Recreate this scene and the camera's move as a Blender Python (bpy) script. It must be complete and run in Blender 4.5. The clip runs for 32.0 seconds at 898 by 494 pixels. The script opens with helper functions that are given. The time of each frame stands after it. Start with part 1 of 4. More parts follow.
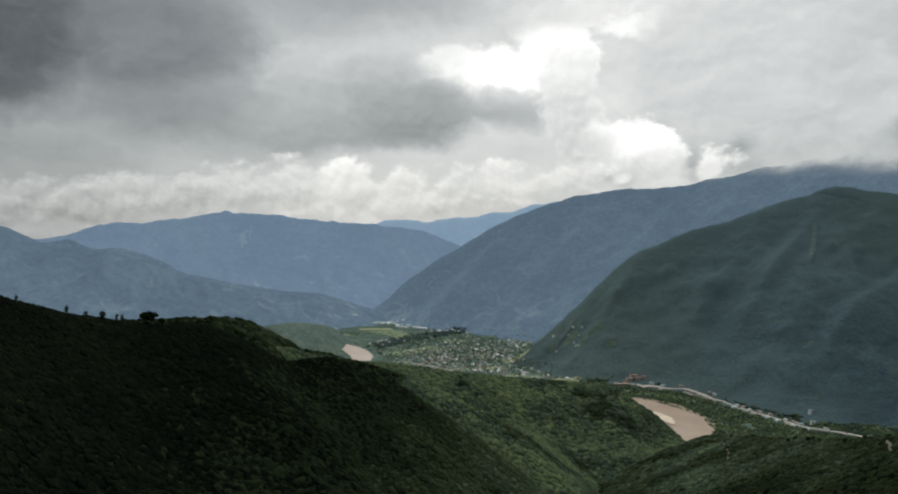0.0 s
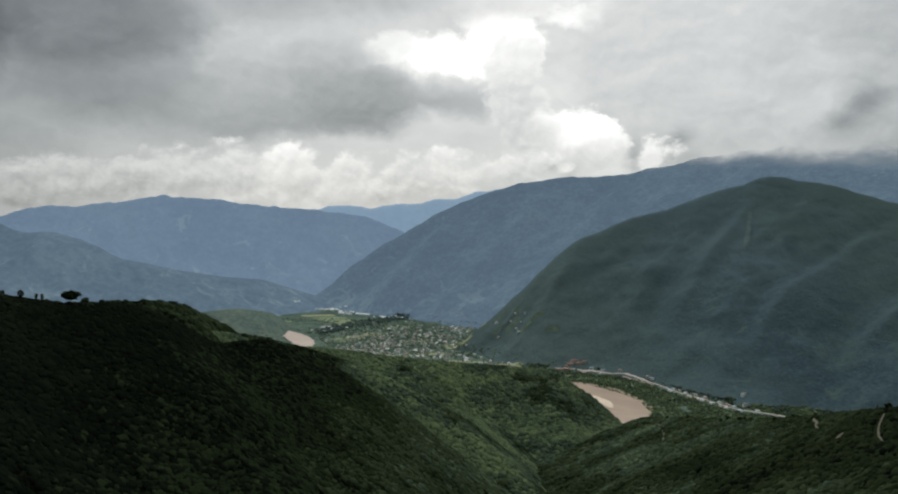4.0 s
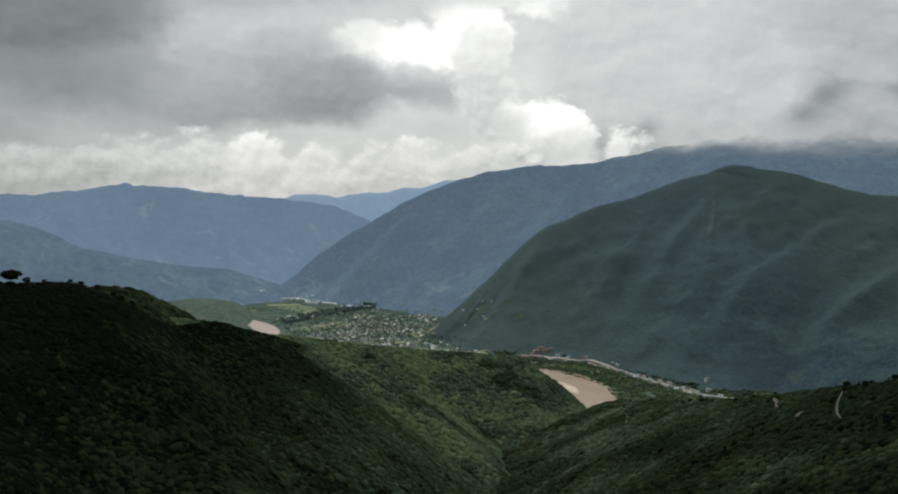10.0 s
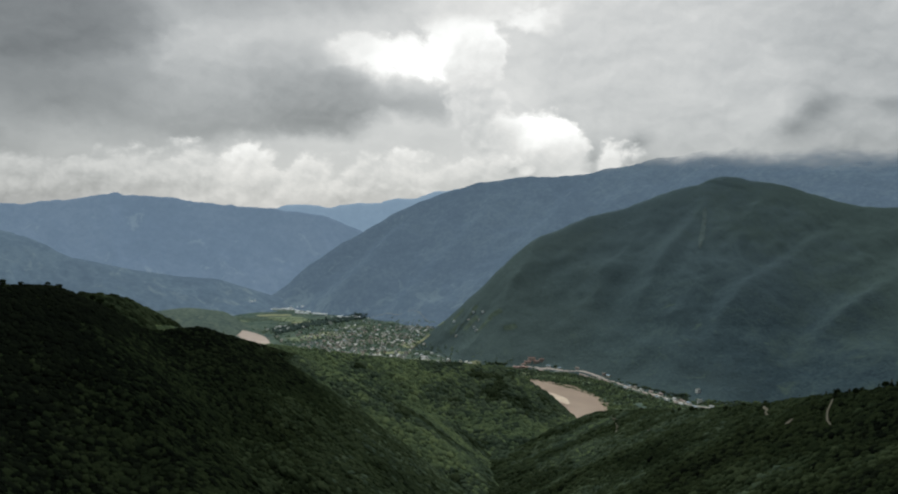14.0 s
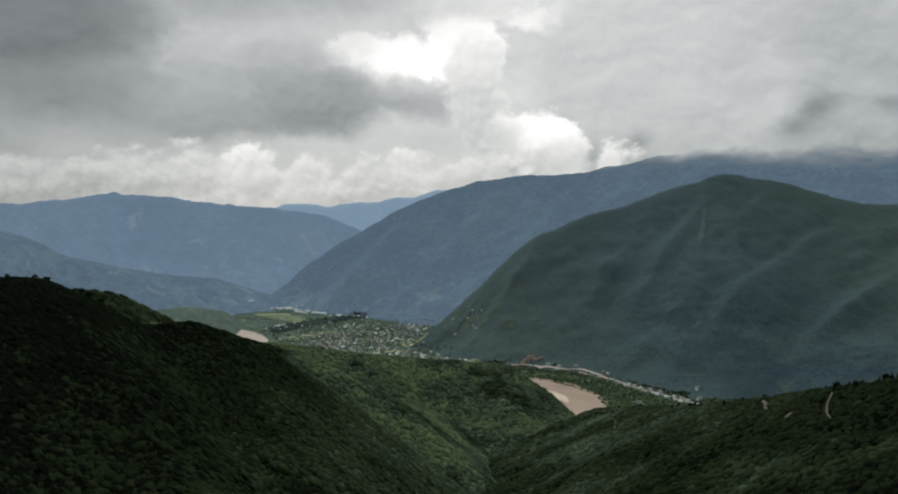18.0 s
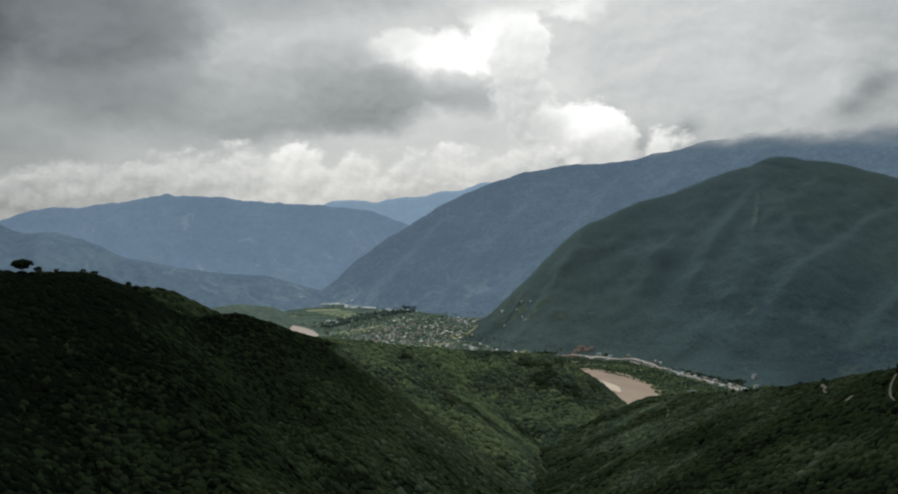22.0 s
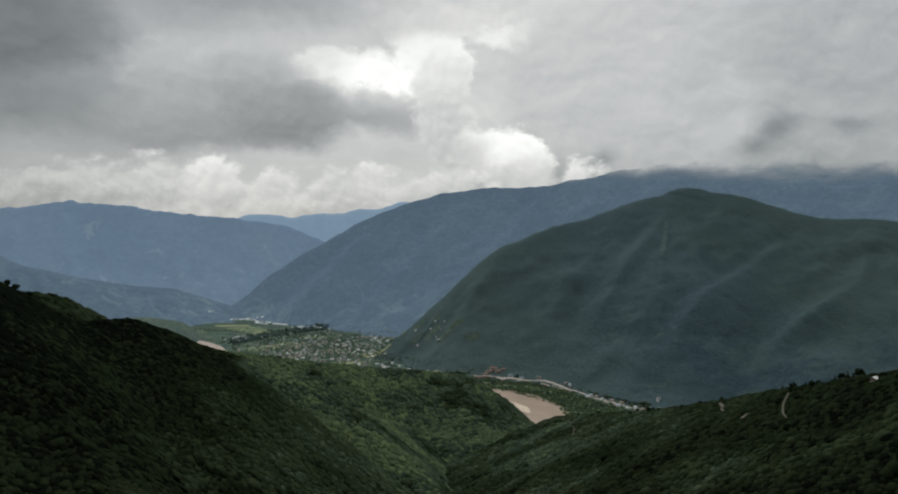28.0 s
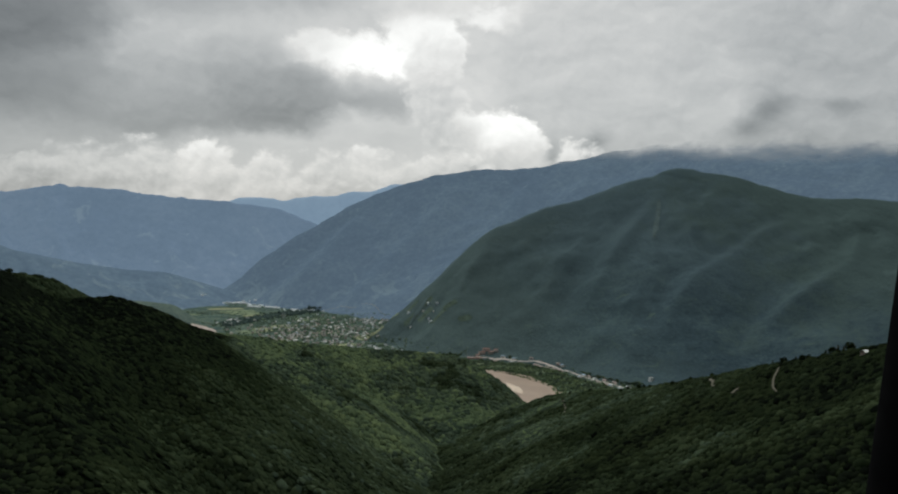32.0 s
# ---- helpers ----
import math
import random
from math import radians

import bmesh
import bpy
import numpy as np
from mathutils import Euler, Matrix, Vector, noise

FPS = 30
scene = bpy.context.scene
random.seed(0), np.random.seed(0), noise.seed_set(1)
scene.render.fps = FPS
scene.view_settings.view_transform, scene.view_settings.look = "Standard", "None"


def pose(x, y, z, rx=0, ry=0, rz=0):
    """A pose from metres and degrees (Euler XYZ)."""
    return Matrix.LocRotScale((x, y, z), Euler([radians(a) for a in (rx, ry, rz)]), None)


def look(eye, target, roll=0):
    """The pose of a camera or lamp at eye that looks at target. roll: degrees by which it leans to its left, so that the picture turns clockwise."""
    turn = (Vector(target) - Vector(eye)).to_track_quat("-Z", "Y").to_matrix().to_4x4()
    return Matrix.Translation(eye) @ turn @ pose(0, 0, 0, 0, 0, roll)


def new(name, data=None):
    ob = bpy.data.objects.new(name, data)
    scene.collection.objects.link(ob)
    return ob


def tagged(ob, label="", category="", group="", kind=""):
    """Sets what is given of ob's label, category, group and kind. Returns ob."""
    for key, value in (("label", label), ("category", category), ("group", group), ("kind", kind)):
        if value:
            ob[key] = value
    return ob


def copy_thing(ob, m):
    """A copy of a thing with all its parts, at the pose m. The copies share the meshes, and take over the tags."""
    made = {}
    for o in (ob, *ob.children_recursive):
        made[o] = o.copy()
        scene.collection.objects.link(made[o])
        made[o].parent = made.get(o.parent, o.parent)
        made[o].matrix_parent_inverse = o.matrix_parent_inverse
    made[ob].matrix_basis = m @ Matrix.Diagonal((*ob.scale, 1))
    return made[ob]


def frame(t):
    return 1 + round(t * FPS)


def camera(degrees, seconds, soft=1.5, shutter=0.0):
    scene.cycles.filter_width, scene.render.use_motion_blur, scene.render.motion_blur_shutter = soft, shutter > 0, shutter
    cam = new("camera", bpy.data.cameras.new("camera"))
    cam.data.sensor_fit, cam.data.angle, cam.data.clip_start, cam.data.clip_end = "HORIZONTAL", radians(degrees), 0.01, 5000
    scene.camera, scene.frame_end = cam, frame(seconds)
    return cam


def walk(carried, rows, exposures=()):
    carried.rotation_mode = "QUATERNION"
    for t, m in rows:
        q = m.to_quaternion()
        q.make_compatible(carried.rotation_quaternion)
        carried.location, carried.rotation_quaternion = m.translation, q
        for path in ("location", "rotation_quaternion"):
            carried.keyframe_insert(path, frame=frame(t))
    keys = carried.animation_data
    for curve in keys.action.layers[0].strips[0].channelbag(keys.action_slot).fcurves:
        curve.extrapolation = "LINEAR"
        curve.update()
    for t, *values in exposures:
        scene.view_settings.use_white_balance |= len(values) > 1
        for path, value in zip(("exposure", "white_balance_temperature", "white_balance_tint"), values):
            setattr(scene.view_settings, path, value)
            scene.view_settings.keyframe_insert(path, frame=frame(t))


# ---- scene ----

# ---------------------------------------------------------------- camera and its walk
cam = camera(59.62, 32.0, soft=2.1)
# seconds, yaw, pitch, lean to the right (degrees)
TURNS = [
    (0, 0, -1.12, -1.44),
    (0.5, 0.02, -1.19, -1.73),
    (1, 0.11, -1.19, -1.72),
    (1.5, -0.12, -1.1, -1.72),
    (2, -1.24, -1.12, -1.42),
    (2.5, -2.69, -1.24, -1.67),
    (3, -3.21, -1.41, -2.26),
    (3.5, -3.7, -1.65, -1.8),
    (4, -4.05, -1.91, -1.89),
    (4.5, -4.53, -2.16, -1.91),
    (6.5, -4.85, -2.47, -2.27),
    (7, -5.06, -2.61, -2.34),
    (7.5, -5.21, -2.72, -2.3),
    (8, -5.14, -2.75, -2.55),
    (8.5, -5.09, -2.75, -2.48),
    (9, -5.03, -2.8, -2.66),
    (9.5, -5.6, -2.76, -2.35),
    (10, -6.37, -2.54, -1.87),
    (10.5, -6.89, -1.78, -1.38),
    (11, -7.4, -1.47, -1.15),
    (11.5, -7.14, -1.56, -1.35),
    (12, -7.2, -1.58, -1.56),
    (12.5, -7.15, -1.59, -1.69),
    (13, -7.12, -1.62, -1.87),
    (13.5, -6.99, -1.54, -1.87),
    (14, -6.9, -1.65, -2.09),
    (14.5, -6.97, -1.62, -2.15),
    (16.5, -7.01, -1.5, -1.57),
    (17, -6.96, -1.56, -1.73),
    (17.5, -6.95, -1.59, -1.75),
    (18, -6.89, -1.66, -1.92),
    (18.5, -6.87, -1.67, -2.02),
    (19, -6.82, -1.73, -2.17),
    (19.5, -6.65, -1.71, -2.27),
    (20, -6.41, -1.88, -1.92),
    (20.5, -6.04, -2.04, -1.46),
    (21, -5.51, -2.14, -1.3),
    (21.5, -4.51, -2.27, -0.75),
    (22, -3.36, -2.18, -0.36),
    (22.5, -1.63, -2.3, -0.19),
    (23, 0.34, -2.34, -0.66),
    (23.5, 3.11, -2.34, -0.55),
    (24, 6.94, -1.89, -0.52),
    (24.5, 11.14, -0.82, -1.14),
    (25, 14.12, 0.3, -1.56),
    (25.5, 11.35, 0.31, -1.1),
    (26, 3.72, 0.25, -0.51),
    (26.5, -1.31, -0.02, -0.63),
    (27.3, -6.9, -0.35, -1.6),
    (28.5, -9.84, -0.68, -2.54),
    (29, -9.98, -1.03, -2.3),
    (29.5, -10.06, -1.33, -2.21),
    (30, -10.12, -1.44, -2.17),
    (30.5, -10.08, -1.64, -2.05),
    (31, -9.94, -1.7, -2.05),
    (31.5, -9.95, -1.72, -2.16),
    (32, -9.82, -1.69, -2.15),
]


def eye_at(t):
    """A gondola's gentle straight line down the mountainside."""
    s = t / 32.0
    return 44.2 * s + 0.6 * s * s, 61.6 * s - 5.9 * s * s, 470.0 - 48.3 * s + 0.5 * s * s


walk(cam, [(t, pose(*eye_at(t), pitch, 0, yaw) @ pose(0, 0, 0, 90, lean, 0)) for t, yaw, pitch, lean in TURNS],
     exposures=[(0.0, 0.20), (4.0, 0.20), (9.0, 0.15), (14.0, 0.10), (20.0, 0.06), (24.5, 0.14), (28.5, -0.04), (32.0, 0.02)])

# ---------------------------------------------------------------- world, sun, exposure
scene.view_settings.exposure = 0.05
SUN_AZ, SUN_EL = 4.0, 36.0   # degrees right of +y, and up: behind the bright gap in the clouds ahead


class Val:
    """A socket of a node tree that can be reckoned with."""

    def __init__(self, tree, socket):
        self.tree, self.socket = tree, socket

    def _math(self, op, *others):
        node = self.tree.nodes.new("ShaderNodeMath")
        node.operation = op
        for i, v in enumerate((self, *others)):
            if isinstance(v, Val):
                self.tree.links.new(v.socket, node.inputs[i])
            else:
                node.inputs[i].default_value = v
        return Val(self.tree, node.outputs[0])

    def __add__(self, o): return self._math("ADD", o)
    def __radd__(self, o): return self._math("ADD", o)
    def __sub__(self, o): return self._math("SUBTRACT", o)
    def __rsub__(self, o): return (self * -1.0)._math("ADD", o)
    def __mul__(self, o): return self._math("MULTIPLY", o)
    def __rmul__(self, o): return self._math("MULTIPLY", o)
    def __truediv__(self, o): return self._math("DIVIDE", o)
    def clamp(self, a, b): return self._math("MAXIMUM", a)._math("MINIMUM", b)
    def power(self, o): return self._math("POWER", o)

    def step(self, a, b, to0=0.0, to1=1.0):
        node = self.tree.nodes.new("ShaderNodeMapRange")
        node.interpolation_type = "SMOOTHSTEP"
        self.tree.links.new(self.socket, node.inputs["Value"])
        node.inputs["From Min"].default_value, node.inputs["From Max"].default_value = a, b
        node.inputs["To Min"].default_value, node.inputs["To Max"].default_value = to0, to1
        return Val(self.tree, node.outputs["Result"])


def combine(tree, x, y, z=0.0):
    node = tree.nodes.new("ShaderNodeCombineXYZ")
    for i, v in enumerate((x, y, z)):
        if isinstance(v, Val):
            tree.links.new(v.socket, node.inputs[i])
        else:
            node.inputs[i].default_value = v
    return Val(tree, node.outputs[0])


def noise_of(tree, vec, scale, detail=4.0, rough=0.5, distort=0.0, colour=False):
    node = tree.nodes.new("ShaderNodeTexNoise")
    tree.links.new(vec.socket, node.inputs["Vector"])
    node.inputs["Scale"].default_value, node.inputs["Detail"].default_value = scale, detail
    node.inputs["Roughness"].default_value, node.inputs["Distortion"].default_value = rough, distort
    return Val(tree, node.outputs["Color" if colour else "Fac"])


def split(tree, vec):
    node = tree.nodes.new("ShaderNodeSeparateXYZ")
    tree.links.new(vec.socket, node.inputs[0])
    return [Val(tree, o) for o in node.outputs]


def gauss(az, el, a0, e0, sa, se, tilt=0.0):
    """A soft oval in the sky, at azimuth a0 and elevation e0."""
    c, s = math.cos(radians(tilt)), math.sin(radians(tilt))
    da, de = az - a0, el - e0
    p, q = (da * (c / sa)) + (de * (s / sa)), (de * (c / se)) - (da * (s / se))
    return ((p * p + q * q) * -0.5)._math("EXPONENT")


def build_world():
    world = bpy.data.worlds.new("overcast_sky")
    scene.world = world
    world.use_nodes = True
    tree = world.node_tree
    tree.nodes.clear()
    coord = tree.nodes.new("ShaderNodeTexCoord")
    x, y, z = split(tree, Val(tree, coord.outputs["Generated"]))
    az = x._math("ARCTAN2", y) * 57.2958
    el = z.clamp(-1.0, 1.0)._math("ARCSINE") * 57.2958

    def billow(vec, scale, detail):
        """Round heaps, one beside the other: 1 at their middles."""
        node = tree.nodes.new("ShaderNodeTexVoronoi")
        node.feature, node.normalize = "SMOOTH_F1", True
        tree.links.new(vec.socket, node.inputs["Vector"])
        for key, v in (("Scale", scale), ("Detail", detail), ("Roughness", 0.55), ("Lacunarity", 2.2), ("Smoothness", 0.3), ("Randomness", 1.0)):
            node.inputs[key].default_value = v
        return 1.0 - Val(tree, node.outputs["Distance"])

    p = combine(tree, az, el * 1.4)
    big = split(tree, noise_of(tree, p, 0.12, 3, 0.5, colour=True))
    fine = split(tree, noise_of(tree, p, 0.36, 7, 0.58, colour=True))
    # vapour: wide warps for the soft banks, small ones for the heaps
    wa, we = az + (big[0] - 0.5) * 4.0 + (fine[0] - 0.5) * 3.4, el + (big[1] - 0.5) * 2.2 + (fine[1] - 0.5) * 2.2
    ha, he = az + (fine[0] - 0.5) * 1.5, el + (fine[1] - 0.5) * 1.1
    grain = noise_of(tree, combine(tree, wa, we * 1.5), 0.20, 8, 0.55)
    above = noise_of(tree, combine(tree, wa - 0.3, we * 1.5 + 0.8), 0.20, 8, 0.55)
    b0 = billow(combine(tree, ha, he * 1.25, 3.0), 0.42, 3.0)
    b1 = billow(combine(tree, ha - 0.25, he * 1.25 + 0.6, 3.0), 0.42, 3.0)
    relief = (b0 - b1).clamp(-0.3, 0.3)

    def layer(tone, items, u, v, rough, edge, join, under, lift, shine=0.0):
        """Lays clouds over tone: rough is the outline's unevenness, edge its softness, join that between two clouds, under the shade of their bases."""
        whole, shade = None, None
        for a0, e0, sa, se, level in items:
            p_, q_ = (u - a0) / sa, (v - e0) / se
            f = (1.0 - (p_ * p_ + q_ * q_)._math("SQRT")) * min(sa, se) + rough
            lit = level + q_.clamp(-1.0, 1.0) * (under * level)
            if whole is None:
                whole, shade = f, lit
            else:
                won = (f - whole).step(-join, join)
                shade = shade * (1.0 - won) + lit * won
                whole = whole._math("MAXIMUM", f)
        cover = whole.step(-edge, edge)
        shade = shade + lift + (whole.step(edge * 2.2, 0.0) * shine if shine else 0.0)
        return tone * (1.0 - cover) + shade * cover

    wisp = (grain - 0.5) * 5.0 + (b0 - 0.62) * 1.6
    streak = (grain - above) * 0.42 + (grain - 0.5) * 0.16
    tone = 0.40 + az.step(-24, 4) * 0.26 - az.step(16, 30) * 0.12 - az.step(30, 46) * 0.18
    tone = tone * (0.86 + grain * 0.28) + (grain - above) * 0.25
    tone = layer(tone, GAPS, ha, he, (b0 - 0.62) * 2.8 + (grain - 0.5) * 3.0, 0.42, 1.0, 0.0, relief * 0.25)
    tone = layer(tone, SHEETS, wa, we, wisp * 0.6, 1.3, 1.6, 0.05, streak * 0.4)
    tone = layer(tone, BANKS, wa, we, wisp * 0.9, 3.4, 4.0, 0.12, streak * 0.36)
    tone = layer(tone, GREY_HEAP, az + (fine[0] - 0.5) * 2.4, el + (fine[1] - 0.5) * 1.6, wisp * 0.5, 0.8, 1.8, 0.20, streak * 0.5 + relief * 0.10)
    tone = layer(tone, RIGHT_BANKS, wa, he + (big[1] - 0.5) * 1.0, wisp * 0.8, 1.1, 2.4, 0.06, streak * 0.6 + relief * 0.14)
    tone = layer(tone, TOWERS, ha, he, (b0 - 0.62) * 3.2 + (grain - 0.5) * 2.0, 0.36, 1.5, 0.16, relief * 0.5 + streak * 0.4, 0.04)
    tone = layer(tone, PUFFS, ha, he, (b0 - 0.62) * 3.4 + (grain - 0.5) * 3.0, 0.42, 1.2, 0.12, relief * 0.62 + streak * 0.45, 0.03)
    for a0, e0, sa, se, tilt, amp in HOLES:
        tone = tone - (gauss(ha, he, a0, e0, sa, se, tilt) * (0.3 + b0 * 1.1) * amp)
    # away from the bright quarter the deck closes and darkens
    away = (az + (big[2] - 0.5) * 30.0)._math("ABSOLUTE").step(44, 100)
    shut = away._math("MAXIMUM", el.step(18, 32))
    tone = tone * (1.0 - shut) + shut * (0.07 + grain * 0.10)
    tone = tone.clamp(0.03, 1.15)
    below = el.step(-6, -2)
    tone = tone * below + (1.0 - below) * 0.04
    # colour: near white where bright, a little blue-grey where dark or low
    ramp = tree.nodes.new("ShaderNodeValToRGB")
    ramp.color_ramp.elements[0].position, ramp.color_ramp.elements[0].color = 0.05, (0.89, 0.98, 1.02, 1)
    ramp.color_ramp.elements[1].position, ramp.color_ramp.elements[1].color = 0.7, (0.985, 0.995, 0.975, 1)
    tree.links.new(tone.socket, ramp.inputs[0])
    cloud = tree.nodes.new("ShaderNodeBackground")
    tree.links.new(ramp.outputs[0], cloud.inputs["Color"])
    tree.links.new(tone.socket, cloud.inputs["Strength"])
    # the sky above the clouds
    sky = tree.nodes.new("ShaderNodeTexSky")
    sky.sky_type, sky.sun_disc = "NISHITA", False
    sky.sun_elevation, sky.sun_rotation = radians(SUN_EL), radians(SUN_AZ)
    clear = tree.nodes.new("ShaderNodeBackground")
    tree.links.new(sky.outputs[0], clear.inputs["Color"])
    clear.inputs["Strength"].default_value = 0.08
    mix = tree.nodes.new("ShaderNodeMixShader")
    mix.inputs[0].default_value = 0.95
    out = tree.nodes.new("ShaderNodeOutputWorld")
    tree.links.new(clear.outputs[0], mix.inputs[1])
    tree.links.new(cloud.outputs[0], mix.inputs[2])
    tree.links.new(mix.outputs[0], out.inputs["Surface"])


# clouds: azimuth, elevation, half-width, half-height (degrees), tone
GAPS = [(3.6, 11.8, 3.4, 1.3, 1.05), (7.4, 13.4, 2.6, 1.5, 1.0), (0.3, 12.0, 2.2, 0.9, 0.85), (14.4, 14.4, 2.4, 0.8, 0.9), (7.0, 15.8, 4, 1.2, 0.75)]
SHEETS = [(-12, 4.6, 16, 1.9, 0.54), (4, 5.8, 8, 1.8, 0.57), (4, 2.2, 14, 1.8, 0.50), (-24, 1.6, 12, 1.6, 0.42)]
BANKS = [(-54, 12, 24, 10, 0.09), (-33, 12.5, 11.5, 7.0, 0.10), (-21, 12.5, 7, 5.5, 0.19), (-20, 7.6, 8, 2.6, 0.25), (-7, 17.2, 9, 2.6, 0.30), (-30, 4.8, 8, 1.8, 0.27)]
GREY_HEAP = [(-10.2, 10.4, 3.6, 2.4, 0.46), (-6.0, 11.0, 4.0, 1.8, 0.44), (-3.4, 8.6, 5.4, 2.5, 0.30), (-9.4, 7.5, 5.0, 1.8, 0.35), (3.6, 8.8, 3.8, 1.0, 0.40)]
RIGHT_BANKS = [(20, 11, 7.5, 6, 0.57), (27, 10, 8, 5.0, 0.54), (36, 11, 9, 6.5, 0.45), (19.6, 5.6, 2.6, 1.7, 0.38), (23.8, 7.4, 4.2, 2.6, 0.50), (28.5, 6.6, 5, 1.9, 0.48), (34, 6.6, 5, 1.9, 0.36), (45, 8, 8, 5, 0.31)]
TOWERS = [(8.5, 11.8, 1.9, 2.0, 0.78), (8.6, 8.6, 2.0, 2.2, 0.62), (10.4, 6.0, 2.4, 1.8, 0.60), (12.8, 6.5, 2.6, 1.6, 0.95), (14.7, 5.2, 1.9, 1.3, 0.70), (11.4, 4.6, 3.4, 0.9, 0.55), (18.5, 5.15, 1.1, 0.78, 0.74)]
PUFFS = [(-29, 1.1, 6, 1.3, 0.38), (-20, 2.0, 5, 1.2, 0.45), (-14.2, 2.8, 3.2, 1.3, 0.52), (-10.8, 2.8, 2.4, 1.5, 0.58), (-7.7, 3.5, 1.9, 1.7, 0.70), (-6.6, 2.0, 1.6, 1.4, 0.58), (-3.4, 3.1, 1.5, 1.2, 0.64),
         (-2.0, 2.0, 2.0, 0.9, 0.56), (1.2, 3.0, 2.0, 1.1, 0.57), (3.7, 4.4, 1.4, 1.1, 0.68), (5.2, 3.5, 2.2, 0.9, 0.62), (8.4, 3.6, 2.4, 0.7, 0.58)]
# ragged gaps through which the dark slope behind shows: azimuth, elevation, half-widths, tilt, depth
HOLES = [(31.8, 8.5, 0.9, 0.6, 10, 0.22), (30.3, 7.3, 0.8, 0.5, 0, 0.15), (20.0, 6.3, 0.7, 0.5, 40, 0.16), (36.0, 8.6, 0.9, 0.5, 0, 0.14), (17.0, 4.9, 0.4, 0.7, 0, 0.20)]
build_world()

sun_data = bpy.data.lights.new("sun", "SUN")
sun_data.energy, sun_data.angle, sun_data.color = 3.75, radians(125), (1.0, 0.97, 0.92)
sun = new("sun", sun_data)
sun.matrix_world = look((0, 0, 900), (-math.sin(radians(SUN_AZ)) * math.cos(radians(SUN_EL)),
                                       -math.cos(radians(SUN_AZ)) * math.cos(radians(SUN_EL)),
                                       900 - math.sin(radians(SUN_EL))))

# ---------------------------------------------------------------- materials


def new_material(name, rough=0.8, spec=0.3):
    mat = bpy.data.materials.new(name)
    mat.use_nodes = True
    tree = mat.node_tree
    bsdf = tree.nodes["Principled BSDF"]
    bsdf.inputs["Roughness"].default_value = rough
    bsdf.inputs["Specular IOR Level"].default_value = spec
    return mat, tree, bsdf


def ramp_of(tree, value, stops):
    ramp = tree.nodes.new("ShaderNodeValToRGB")
    els = ramp.color_ramp.elements
    while len(els) < len(stops):
        els.new(0.5)
    for e, (pos, col) in zip(els, stops):
        e.position, e.color = pos, (*col, 1)
    tree.links.new(value.socket, ramp.inputs[0])
    return Val(tree, ramp.outputs[0])


def mix_colour(tree, fac, a, b, blend="MIX"):
    node = tree.nodes.new("ShaderNodeMix")
    node.data_type, node.blend_type = "RGBA", blend
    for i, v in ((0, fac), (6, a), (7, b)):
        if isinstance(v, Val):
            tree.links.new(v.socket, node.inputs[i])
        else:
            node.inputs[i].default_value = v if i == 0 else (*v, 1)
    return Val(tree, node.outputs[2])


def place_of(tree):
    geo = tree.nodes.new("ShaderNodeNewGeometry")
    return Val(tree, geo.outputs["Position"])


def bump(tree, bsdf, height, strength, distance):
    node = tree.nodes.new("ShaderNodeBump")
    node.inputs["Strength"].default_value, node.inputs["Distance"].default_value = strength, distance
    tree.links.new(height.socket, node.inputs["Height"])
    tree.links.new(node.outputs[0], bsdf.inputs["Normal"])


